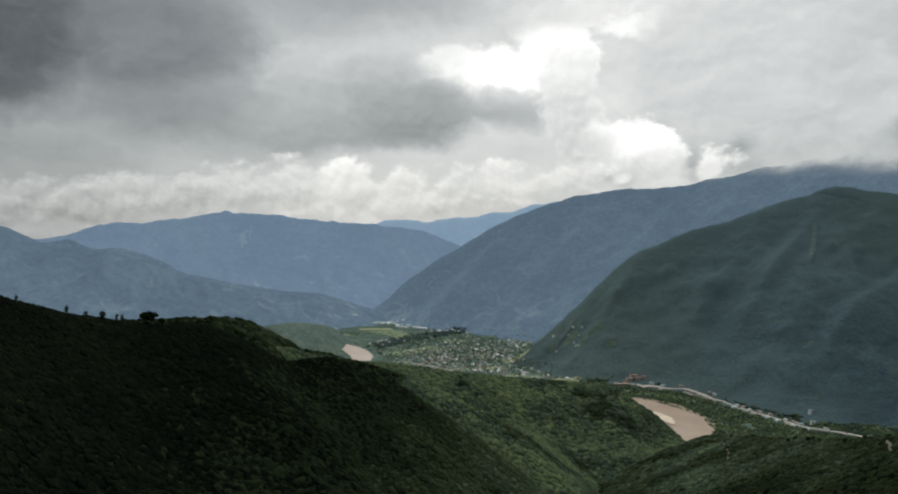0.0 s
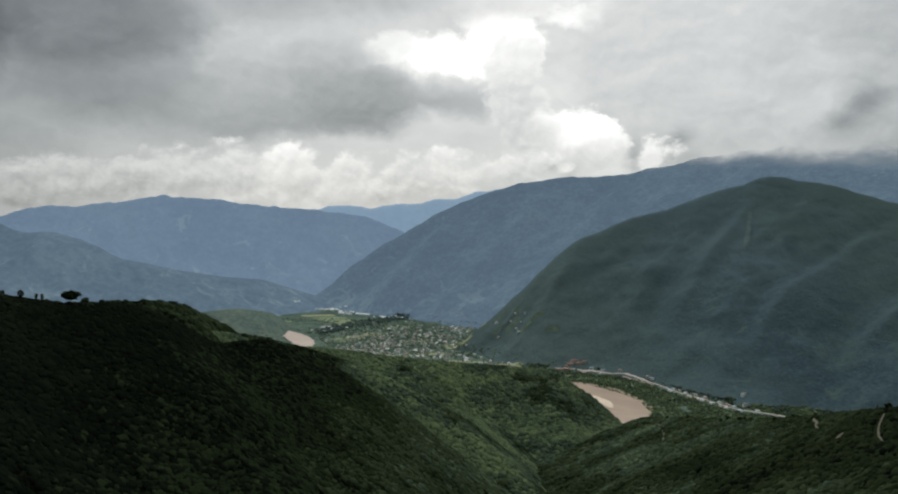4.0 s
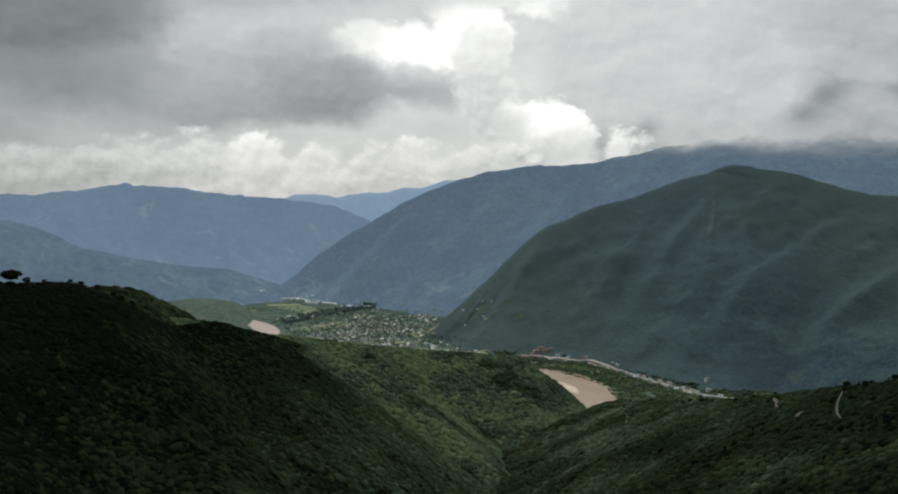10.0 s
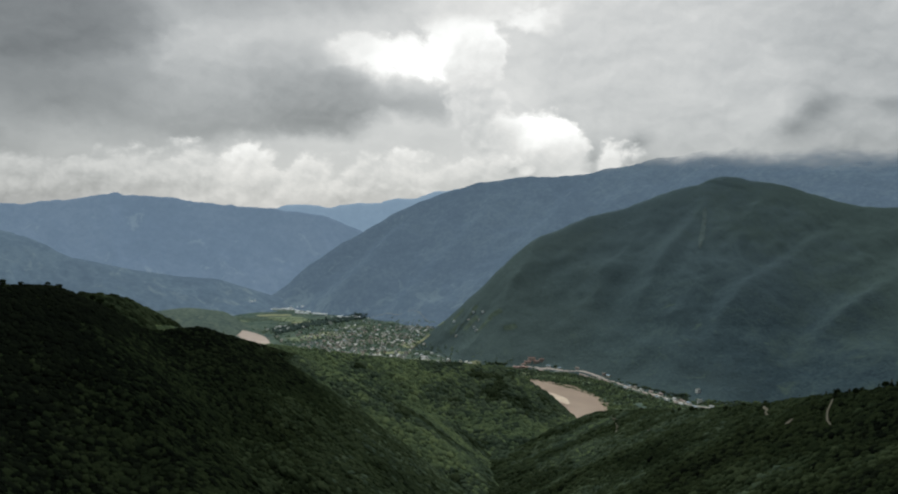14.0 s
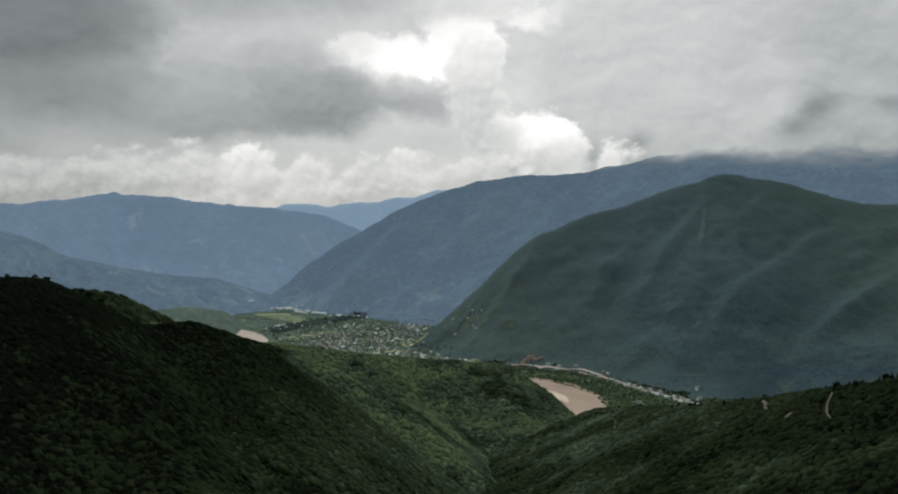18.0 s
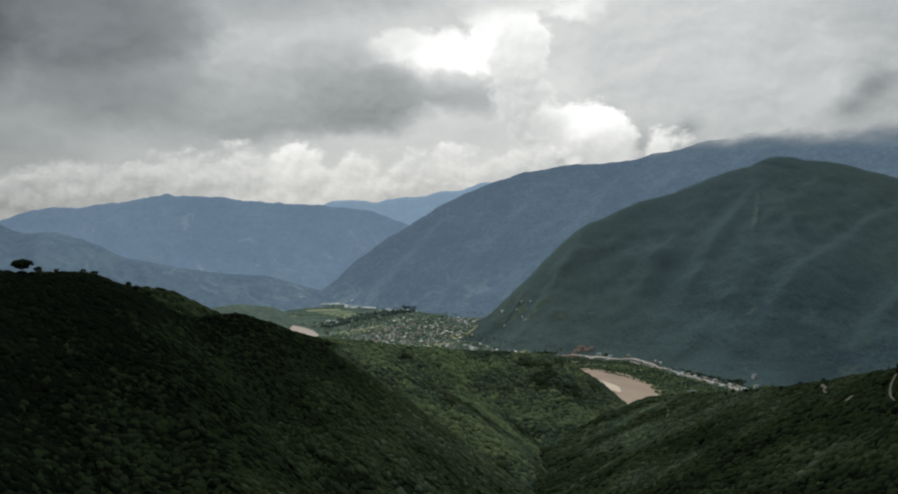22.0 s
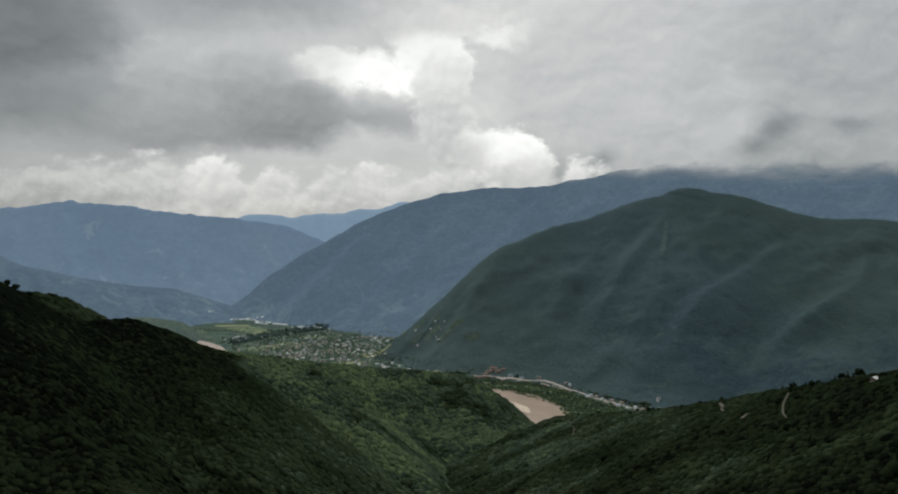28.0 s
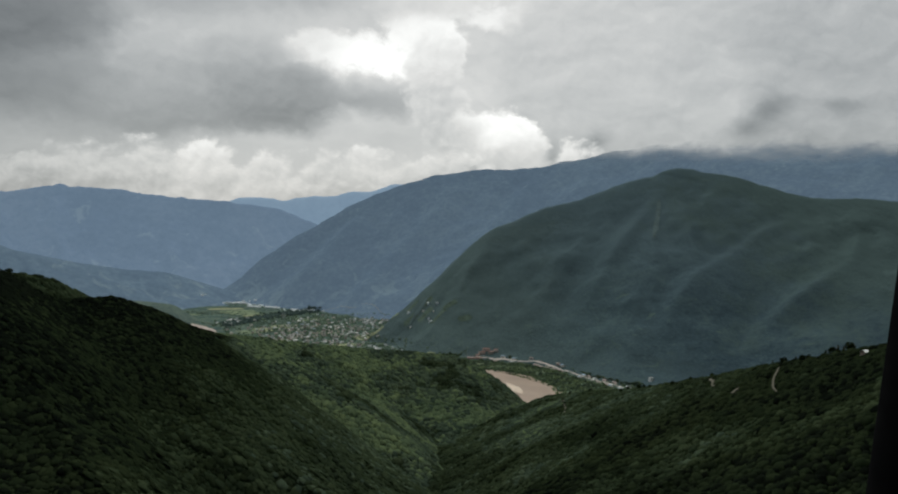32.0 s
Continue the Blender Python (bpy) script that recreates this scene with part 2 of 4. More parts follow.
def forest_material(name, dark, mid, light, patch=0.006, crown=0.09, relief=4.0, clearing=None, spec=0.0, glow=0.0, fade=None, low=0.07, high_haze=None, end_tints=None):
    """Closed woodland seen from far off: crowns, gullies, lighter scrub and, if given, bare clearings."""
    mat, tree, bsdf = new_material(name, 0.85, spec)
    p = place_of(tree)
    wide = noise_of(tree, p, patch, 5, 0.6, 0.4)
    small = noise_of(tree, p, crown, 4, 0.65)
    middle = noise_of(tree, p, patch * 7.0, 4, 0.6, 0.3)
    both = wide * 0.40 + middle * 0.25 + small * 0.35
    col = ramp_of(tree, both, [(0.40, dark), (0.50, mid), (0.60, light)])
    if clearing:
        # more of it is cleared and terraced lower down, also standing in for valley haze
        spots = (noise_of(tree, p, patch * 3.1, 6, 0.7, 0.8) + split(tree, p)[2].step(320.0, 20.0) * low).step(0.60, 0.72)
        col = mix_colour(tree, spots * 0.7, col, clearing)
    if high_haze:
        # haze put into the colour: the high slopes turn paler and bluer
        haze_share = (split(tree, p)[2] + (middle - 0.5) * 260.0).step(60.0, 460.0) * 0.75
        col = mix_colour(tree, haze_share, col, high_haze)
    if end_tints:
        # towards the ends: olive scrub on the right, a pale haze tint on the left
        for x0, x1, tint in end_tints:
            scrub = (split(tree, p)[0] + (wide - 0.5) * 900.0 + (middle - 0.5) * 500.0).step(x0, x1)
            col = mix_colour(tree, scrub * 0.5, col, tint)
    tree.links.new(col.socket, bsdf.inputs["Base Color"])
    bump(tree, bsdf, small * 0.8 + middle * 0.6, 0.9, relief)
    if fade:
        # the top fades to transparent, imitating cloud over the upper slopes
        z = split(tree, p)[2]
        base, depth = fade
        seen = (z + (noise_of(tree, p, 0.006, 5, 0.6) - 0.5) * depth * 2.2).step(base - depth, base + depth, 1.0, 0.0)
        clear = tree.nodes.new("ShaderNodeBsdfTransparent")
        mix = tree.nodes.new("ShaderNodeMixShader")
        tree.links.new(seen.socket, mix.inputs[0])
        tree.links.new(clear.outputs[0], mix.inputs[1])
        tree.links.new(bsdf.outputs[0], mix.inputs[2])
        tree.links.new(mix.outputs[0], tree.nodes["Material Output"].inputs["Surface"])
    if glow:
        # haze painted as emission on the middle mountain, foothills and far ranges
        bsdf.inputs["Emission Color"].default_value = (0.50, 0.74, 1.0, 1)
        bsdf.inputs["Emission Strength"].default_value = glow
    return mat


def plain_material(name, colour, rough=0.8, spec=0.3, vary=0.25, scale=0.15):
    mat, tree, bsdf = new_material(name, rough, spec)
    n = noise_of(tree, place_of(tree), scale, 5, 0.6)
    dark = tuple(c * (1 - vary) for c in colour)
    lit = tuple(min(1, c * (1 + vary)) for c in colour)
    tree.links.new(ramp_of(tree, n, [(0.3, dark), (0.7, lit)]).socket, bsdf.inputs["Base Color"])
    return mat


# cloud shadow over the near slopes is put into this dark colour
M_NEAR = forest_material("shaded_near_woodland", (0.006, 0.010, 0.005), (0.011, 0.017, 0.008), (0.018, 0.027, 0.012), crown=0.2, relief=1)
M_SPUR = forest_material("green_spur_woodland", (0.015, 0.028, 0.018), (0.027, 0.048, 0.030), (0.045, 0.072, 0.040), crown=0.16, relief=1)
# bluish, paler base colours from here to M_FARTHEST carry painted haze
M_SLOPE = forest_material("hazed_slope_woodland", (0.037, 0.062, 0.078), (0.051, 0.084, 0.100), (0.073, 0.114, 0.119), 0.0045, 0.09, 5.0, (0.096, 0.142, 0.115), low=0.03, high_haze=(0.086, 0.130, 0.146), end_tints=[(1250.0, 1750.0, (0.054, 0.084, 0.070)), (1150.0, 560.0, (0.105, 0.152, 0.142))])
M_MID = forest_material("hazed_middle_woodland", (0.024, 0.040, 0.060), (0.040, 0.062, 0.084), (0.068, 0.098, 0.112), 0.0032, 0.05, 3, (0.11, 0.15, 0.15), glow=0.132, fade=(815.0, 75.0), low=0.12)
M_HAZE = forest_material("hazed_foothill_woodland", (0.034, 0.054, 0.076), (0.052, 0.080, 0.104), (0.080, 0.116, 0.134), 0.003, 0.04, 2, (0.13, 0.17, 0.165), glow=0.125, low=0.10)
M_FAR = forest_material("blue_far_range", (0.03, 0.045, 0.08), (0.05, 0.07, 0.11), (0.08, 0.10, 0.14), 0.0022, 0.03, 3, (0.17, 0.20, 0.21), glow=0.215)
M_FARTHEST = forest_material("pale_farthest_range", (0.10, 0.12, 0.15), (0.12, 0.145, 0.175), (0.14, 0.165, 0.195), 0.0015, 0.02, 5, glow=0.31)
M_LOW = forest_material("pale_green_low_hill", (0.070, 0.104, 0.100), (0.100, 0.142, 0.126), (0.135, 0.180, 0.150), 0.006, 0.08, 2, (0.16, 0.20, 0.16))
# valley haze put into the fields as a paler, bluish tint
M_FLOOR = forest_material("valley_fields", (0.050, 0.086, 0.080), (0.080, 0.124, 0.106), (0.125, 0.172, 0.135), 0.012, 0.05, 2, (0.17, 0.195, 0.16))
M_WATER = plain_material("muddy_river", (0.305, 0.232, 0.172), 0.4, 0.3, 0.16, 0.012)

# ---------------------------------------------------------------- the land


def lattice(ix, iy, seed):
    h = (ix.astype(np.int64) * 374761393 + iy.astype(np.int64) * 668265263 + seed * 1442695041) & 0x7FFFFFFF
    h = ((h ^ (h >> 13)) * 1274126177) & 0x7FFFFFFF
    return ((h ^ (h >> 16)) & 0xFFFF) / 65535.0


def value_noise(x, y, seed):
    ix, iy = np.floor(x), np.floor(y)
    fx, fy = x - ix, y - iy
    fx, fy = fx * fx * (3 - 2 * fx), fy * fy * (3 - 2 * fy)
    a, b = lattice(ix, iy, seed), lattice(ix + 1, iy, seed)
    c, d = lattice(ix, iy + 1, seed), lattice(ix + 1, iy + 1, seed)
    return (a * (1 - fx) + b * fx) * (1 - fy) + (c * (1 - fx) + d * fx) * fy


def fbm(x, y, size, octaves, seed, ridged=False):
    total, amp, norm = 0.0, 1.0, 0.0
    for k in range(octaves):
        n = value_noise(x / size * 2 ** k + 17.3 * k, y / size * 2 ** k - 9.1 * k, seed + k)
        if ridged:
            n = 1 - np.abs(2 * n - 1)
        total, norm, amp = total + amp * n, norm + amp, amp * 0.5
    return total / norm


def grid_mesh(name, v, material, smooth=True):
    """A mesh from a grid of places, an array of rows by columns by 3."""
    r, c = v.shape[:2]
    i = np.arange(r * c).reshape(r, c)
    q = np.stack([i[:-1, :-1], i[1:, :-1], i[1:, 1:], i[:-1, 1:]], -1).reshape(-1, 4)
    me = bpy.data.meshes.new(name)
    me.from_pydata(v.reshape(-1, 3), [], q)
    me.polygons.foreach_set("use_smooth", np.full(len(q), smooth))
    me.materials.append(material)
    me.update()
    return me


class Landform:
    """A ridge: a crest line, from which the ground falls to a front and a back along one fixed way across."""

    def __init__(self, crest, across, front, back, slope_back=0.6, rough=10.0, rib=0.0, rib_size=120.0, seed=1, bow=1.0, flat=12.0, foot=False, jag=0.0, spurs=()):
        c = np.array(crest, float)
        s = np.r_[0, np.cumsum(np.hypot(*np.diff(c[:, :2], axis=0).T))]
        self.length, self.s, self.c = s[-1], s, c
        a = np.array(across, float)
        self.across, self.front, self.back = a / np.hypot(*a), front, back
        self.slope_back, self.rough, self.rib, self.rib_size, self.seed, self.bow, self.flat, self.foot = slope_back, rough, rib, rib_size, seed, bow, flat, foot
        self.jag, self.spurs = jag, spurs

        ends = np.concatenate([c[:, :2] + self.across * front, c[:, :2] - self.across * back])
        self.low, self.high = ends.min(0) - 10.0, ends.max(0) + 10.0

    def near(self, x, y):
        """Whether any of the places may lie on this ridge."""
        return np.any((x > self.low[0]) & (x < self.high[0]) & (y > self.low[1]) & (y < self.high[1]))

    def crest(self, s):
        # linear interpolation, rounded by a short running mean
        out = 0
        for d in (-1.5, -0.75, 0, 0.75, 1.5):
            out = out + np.stack([np.interp(np.clip(s + d * self.flat, 0, self.length), self.s, self.c[:, k]) for k in range(4)], -1) / 5
        return out

    def surface(self, s, w):
        """Places on the ground at s metres along the crest and w metres down its front (back: minus)."""
        c = self.crest(s)
        x, y = c[..., 0] + self.across[0] * w, c[..., 1] + self.across[1] * w
        a = np.abs(w)
        fall = np.where(w >= 0, c[..., 3], self.slope_back)
        soft = np.sqrt(a * a + self.flat ** 2) - self.flat
        if self.foot:
            # a flank that eases out towards the valley floor
            reach = np.maximum(self.bow * np.maximum(c[..., 2], 5.0) / fall, 30.0)
            z = c[..., 2] * np.clip(1 - soft / reach, 0, 1) ** self.bow - np.clip(soft - reach, 0, None) * 0.05 - 6.0 * np.clip(soft / reach, 0, 1)
        else:
            z = c[..., 2] - fall * soft
        grow = np.clip(a / 160.0, 0, 1)
        z = z + grow * self.rough * 2 * (fbm(x, y, 90.0, 5, self.seed) - 0.5)
        if self.rib:
            # spurs and gullies that branch down the flank
            r = self.rib_size
            bend = r * (fbm(x, y, r * 1.6, 3, self.seed + 60) - 0.5)
            sway = r * (fbm(x, y, r * 1.6, 3, self.seed + 65) - 0.5)
            n = 0.62 * fbm(s + 0.3 * w + 1.5 * bend, w * 0.30 + 0.8 * sway, r * 1.5, 2, self.seed + 40, True) + 0.38 * fbm(s - 0.25 * w + 0.9 * sway, w * 0.34 + 0.7 * bend, r * 0.55, 4, self.seed + 50, True)
            z = z + np.clip(a / 220.0, 0, 1) * np.clip(z / 90.0, 0.05, 1) * self.rib * 2.6 * (n - 0.62)
        z = z + (fbm(x, y, 26.0, 3, self.seed + 7) - 0.5) * self.rough * 0.25
        if self.jag:
            z = z + (fbm(s, s * 0 + 3.0, 130.0, 6, self.seed + 9) - 0.5) * 2 * self.jag * np.exp(-a / 150.0)
        for spur in self.spurs:
            # spurs grow out of the flank with a soft join
            if not spur.near(x, y):
                continue
            h = spur.height(x, y) - 20.0
            z = np.where(h > -90, (z + h + np.sqrt((z - h) ** 2 + 900.0)) / 2 - 15.0 * np.exp(-((z - h) / 60.0) ** 2), z)
        return np.stack([x, y, z], -1)

    def height(self, x, y):
        """The ground's height at places x, y (far below where the ridge has none)."""
        n = np.array([-self.across[1], self.across[0]])
        q = self.c[:, 0] * n[0] + self.c[:, 1] * n[1]
        at = np.asarray(x) * n[0] + np.asarray(y) * n[1]
        order = np.argsort(q)
        s = np.interp(at, q[order], self.s[order])
        c = self.crest(s)
        w = (np.asarray(x) - c[..., 0]) * self.across[0] + (np.asarray(y) - c[..., 1]) * self.across[1]
        z = self.surface(s, w)[..., 2]
        return np.where((at < q.min()) | (at > q.max()) | (w > self.front) | (w < -self.back), -99.0, z)

    def mesh(self, name, material, ds, dw):
        s = np.linspace(0, self.length, max(2, int(self.length / ds)) + 1)
        w = np.r_[-np.linspace(1, 0, max(2, int(self.back / dw)) + 1)[:-1] ** 1.3 * self.back, np.linspace(0, 1, max(2, int(self.front / dw)) + 1) ** 1.15 * self.front]
        return grid_mesh(name, self.surface(*np.meshgrid(s, w, indexing="ij")), material)


# crest: x, y, height, slope of the front
NEAR_RIDGE = Landform([(-520, 180, 560, .55), (-400, 320, 510, .55), (-327, 418, 475, .55), (-298, 463, 438, .55), (-281, 489, 422, .55), (-245, 535, 405, .55),
                       (-205, 548, 400, .55), (-180, 578, 399, .55), (-160, 605, 385, .55), (-135, 655, 357, .55), (-102, 690, 357, .55), (-83, 715, 346, .5),
                       (-43, 759, 318, .5), (14, 790, 276, .45), (92, 800, 214, .4), (190, 810, 130, .4)], (0.67, -0.74), 520, 420, 0.65, 9, 22, 120, 3, flat=6)
BACK_HUMP = Landform([(-520, 960, 320, .5), (-420, 1030, 342, .5), (-328, 1102, 338, .5), (-298, 1162, 330, .5), (-268, 1221, 300, .5), (-243, 1277, 274, .5), (-180, 1400, 190, .5), (-120, 1520, 120, .5)],
                     (0.6, -0.8), 380, 500, 0.6, 10, 10, 90, 5)
LIT_SPUR = Landform([(-300, 1120, 300, .3), (-200, 1170, 285, .28), (-116, 1150, 271, .22), (-44, 1125, 253, .2), (30, 1092, 229, .22), (84, 1060, 204, .24), (132, 1020, 174, .25), (176, 970, 143, .27), (240, 905, 106, .3), (300, 860, 80, .3)],
                    (-0.6, -0.8), 420, 480, 0.5, 12, 16, 110, 9)
WOODED_SPUR = Landform([(-420, 1560, 190, .4), (-260, 1640, 196, .4), (-147, 1694, 181, .35), (15, 1750, 154, .3), (160, 1793, 136, .28), (297, 1826, 123, .26), (375, 1812, 116, .25), (426, 1800, 95, .22), (478, 1736, 65, .2), (545, 1650, 8, .1)],
                       (-0.05, -1), 800, 460, 0.5, 14, 34, 170, 12)
RIGHT_SPUR = Landform([(560, 300, 440, .5), (470, 440, 392, .5), (430, 540, 346, .5), (410, 640, 314, .5), (400, 760, 276, .5), (410, 900, 239, .5), (420, 1081, 195, .45), (417, 1235, 155, .4), (470, 1420, 84, .4), (540, 1600, -5, .4)],
                      (-1, -0.12), 520, 600, 0.5, 9, 12, 90, 15)
GONDOLA_SLOPE = Landform([(-700, -140, 480, .5), (-300, -90, 440, .5), (0, -60, 425, .55), (300, -60, 440, .5), (800, 60, 470, .5)], (0.05, 1), 760, 400, 0.5, 10, 10, 100, 18)
SPUR_R1 = Landform([(2000, 2760, 570, .6), (1740, 2640, 500, .6), (1520, 2560, 425, .6), (1290, 2450, 325, .6), (1150, 2330, 205, .55), (1040, 2190, 108, .5), (980, 2090, 15, .4)], (-0.65, 0.75), 420, 420, 0.5, 10, 10, 110, 81, flat=8, jag=24)
SPUR_R2 = Landform([(1470, 3030, 660, .6), (1279, 2863, 530, .6), (1117, 2727, 396, .6), (991, 2577, 256, .6), (889, 2446, 125, .5), (845, 2380, 15, .4)], (-0.7, 0.7), 420, 420, 0.55, 10, 10, 110, 83, flat=8, jag=24)
SPUR_R4 = Landform([(1900, 2480, 470, .6), (1726, 2293, 390, .6), (1502, 2205, 272, .6), (1337, 2167, 164, .5), (1230, 2110, 62, .5), (1170, 2060, 5, .4)], (-0.4, 0.92), 400, 400, 0.55, 10, 10, 110, 85, flat=8, jag=24)
SPUR_M1 = Landform([(718, 4088, 592, .7), (545, 3884, 410, .65), (396, 3775, 274, .6), (253, 3634, 140, .55), (170, 3550, 15, .4)], (-0.7, 0.7), 420, 420, 0.6, 12, 10, 120, 87, flat=28, jag=16)
SPUR_M2 = Landform([(1154, 4005, 690, .7), (955, 3789, 522, .65), (744, 3568, 346, .6), (560, 3480, 200, .55), (440, 3420, 70, .5), (380, 3390, 5, .4)], (-0.55, 0.83), 420, 420, 0.6, 12, 10, 120, 89, flat=28, jag=16)
SPUR_M3 = Landform([(274, 4150, 474, .7), (154, 4030, 356, .65), (41, 3866, 222, .6), (-91, 3768, 102, .5), (-150, 3710, 10, .4)], (-0.75, 0.66), 400, 400, 0.6, 12, 8, 120, 91, flat=28, jag=16)
RIGHT_MOUNTAIN = Landform([(250, 2830, 10, .5), (338, 2880, 82, .75), (496, 2959, 205, .70), (600, 3020, 300, .74), (712, 3069, 398, .77), (946, 3109, 494, .85), (1162, 3110, 560, .78), (1350, 3090, 632, .70), (1530, 3075, 690, .70),
                           (1700, 2980, 655, .70), (1885, 2795, 580, .52), (2110, 2565, 560, .5), (2500, 2200, 600, .5), (2900, 1800, 640, .5)], (-0.42, -0.9), 1700, 700, 0.5, 12, 30, 260, 21, flat=30, bow=1.25, foot=True, jag=11, spurs=(SPUR_R1, SPUR_R2, SPUR_R4))
MID_MOUNTAIN = Landform([(-470, 4150, -5, .8), (-336, 4160, 98, .8), (-250, 4170, 170, .85), (-132, 4185, 262, .9), (-43, 4205, 336, .95), (60, 4220, 388, 1.0), (201, 4245, 486, 1.0), (358, 4285, 572, 1.0), (663, 4249, 670, .9), (959, 4192, 721, .7), (1241, 4117, 748, .65), (1506, 4028, 812, .6),
                         (1937, 3727, 900, .6), (2579, 3405, 960, .6), (3300, 2900, 990, .6)], (-0.3, -0.95), 1300, 300, 1.0, 18, 46, 320, 25, flat=25, bow=1.35, foot=True, jag=17, spurs=(SPUR_M1, SPUR_M2, SPUR_M3))
LEFT_HILL = Landform([(-2600, 2600, 520, .5), (-1900, 3080, 455, .5), (-1776, 3154, 445, .5), (-1671, 3213, 381, .5), (-1578, 3261, 401, .5), (-1502, 3298, 363, .5), (-1382, 3298, 365, .5), (-1240, 3302, 326, .45), (-1075, 3309, 256, .4),
                      (-849, 3290, 189, .35), (-612, 3300, 108, .3), (-430, 3340, 10, .3)], (0.1, -1), 1100, 500, 0.6, 20, 60, 280, 29, bow=1.3, foot=True, jag=10)
LOW_HILL = Landform([(-1000, 3000, 70, .3), (-753, 3060, 78, .3), (-610, 3142, 92, .3), (-480, 3222, 70, .3), (-400, 3290, 5, .3)], (0.3, -0.95), 360, 300, 0.3, 8, 8, 90, 31, bow=1.4, foot=True)
FAR_RANGE = Landform([(-3000, 3500, 480, 1.2), (-2300, 4120, 380, 1.2), (-2071, 4245, 396, 1.2), (-1944, 4306, 460, 1.2), (-1703, 4409, 489, 1.2), (-1312, 4549, 546, 1.2), (-1300, 4552, 574, 1.2), (-1268, 4561, 548, 1.2), (-952, 4637, 530, 1.3), (-624, 4690, 500, 1.4), (-300, 4725, 490, 1.5), (-130, 4738, 474, 1.5), (53, 4745, 396, 1.4), (200, 4760, 300, 1.2)],
                     (0.05, -1), 700, 60, 1.0, 24, 80, 300, 35, flat=12, bow=1.5, foot=True, jag=20)
FARTHEST_RANGE = Landform([(-900, 4830, 420, 1.5), (-477, 4890, 512, 1.5), (56, 4915, 554, 1.5), (411, 4900, 618, 1.5), (620, 4880, 660, 1.5), (1000, 4810, 700, 1.5)], (0, -1), 420, 30, 1.0, 12, 20, 300, 38, flat=20, jag=22)

FOOTHILL = Landform([(-1700, 3600, 300, .4), (-1242, 3750, 236, .4), (-993, 3854, 180, .4), (-808, 3917, 152, .4), (-644, 3968, 141, .4), (-474, 4012, 89, .35), (-299, 4039, 37, .3), (-200, 4060, -5, .3)], (0.2, -1), 500, 300, 0.5, 16, 30, 200, 77, bow=1.3, foot=True)


LAND = [
    ("hillside_near", NEAR_RIDGE, M_NEAR, 5, 6, "dark wooded ridge, cloud shadow in its colours, falling steeply into a gully", "hillside"),
    ("hillside_behind", BACK_HUMP, M_SPUR, 9, 9, "rounded wooded hump behind the dark ridge", "hillside"),
    ("spur_lit", LIT_SPUR, M_SPUR, 7, 7, "green wooded spur running down towards the gully", "hillside"),
    ("spur_wooded", WOODED_SPUR, M_SPUR, 9, 9, "broad wooded spur above the river bend", "hillside"),
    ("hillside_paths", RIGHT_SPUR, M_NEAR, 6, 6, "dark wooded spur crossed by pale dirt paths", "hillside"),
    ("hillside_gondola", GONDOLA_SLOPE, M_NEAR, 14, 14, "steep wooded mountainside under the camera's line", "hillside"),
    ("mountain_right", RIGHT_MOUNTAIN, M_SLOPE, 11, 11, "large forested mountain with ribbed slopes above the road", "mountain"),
    ("mountain_hazed", MID_MOUNTAIN, M_MID, 14, 13, "hazy blue-green mountain, its top faded out to imitate cloud", "mountain"),
    ("foothill_hazed", FOOTHILL, M_HAZE, 13, 13, "hazy blue foothill in front of the far range", "hill"),
    ("hill_hazed", LEFT_HILL, M_HAZE, 14, 13, "hazy wooded foothill beyond the river", "hill"),
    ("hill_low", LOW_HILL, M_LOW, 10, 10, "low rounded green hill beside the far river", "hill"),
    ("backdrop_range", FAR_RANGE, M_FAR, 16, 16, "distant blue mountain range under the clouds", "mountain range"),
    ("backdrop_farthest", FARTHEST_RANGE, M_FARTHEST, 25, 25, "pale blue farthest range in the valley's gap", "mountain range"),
]
FORMS = [row[1] for row in LAND]
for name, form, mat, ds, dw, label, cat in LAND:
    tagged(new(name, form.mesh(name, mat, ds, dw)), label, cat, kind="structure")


def floor_height(x, y):
    return 3.0 * (fbm(x, y, 160.0, 3, 51) - 0.5) + 0.012 * np.clip(y - 2400, 0, 2500) * 0.5


def build_ground():
    """The valley floor: one sheet out to the horizon."""
    xs = np.r_[np.linspace(-4900, -900, 40), np.linspace(-880, 1500, 200), np.linspace(1530, 4900, 36)]
    ys = np.r_[np.linspace(-4900, 1300, 50), np.linspace(1320, 4700, 280), np.linspace(4720, 4990, 6)]
    gx, gy = np.meshgrid(xs, ys, indexing="ij")
    me = grid_mesh("ground", np.stack([gx, gy, floor_height(gx, gy)], -1), M_FLOOR)
    tagged(new("ground", me), "flat green valley floor with fields and scrub", "ground", kind="structure")


build_ground()


def land_height(x, y):
    """The height of the land's surface at x, y."""
    x, y = np.asarray(x, float), np.asarray(y, float)
    z = floor_height(x, y)
    for form in FORMS:
        if form.near(x, y):
            z = np.maximum(z, form.height(x, y))
    return z

# ---------------------------------------------------------------- woodland: crowns by the thousand


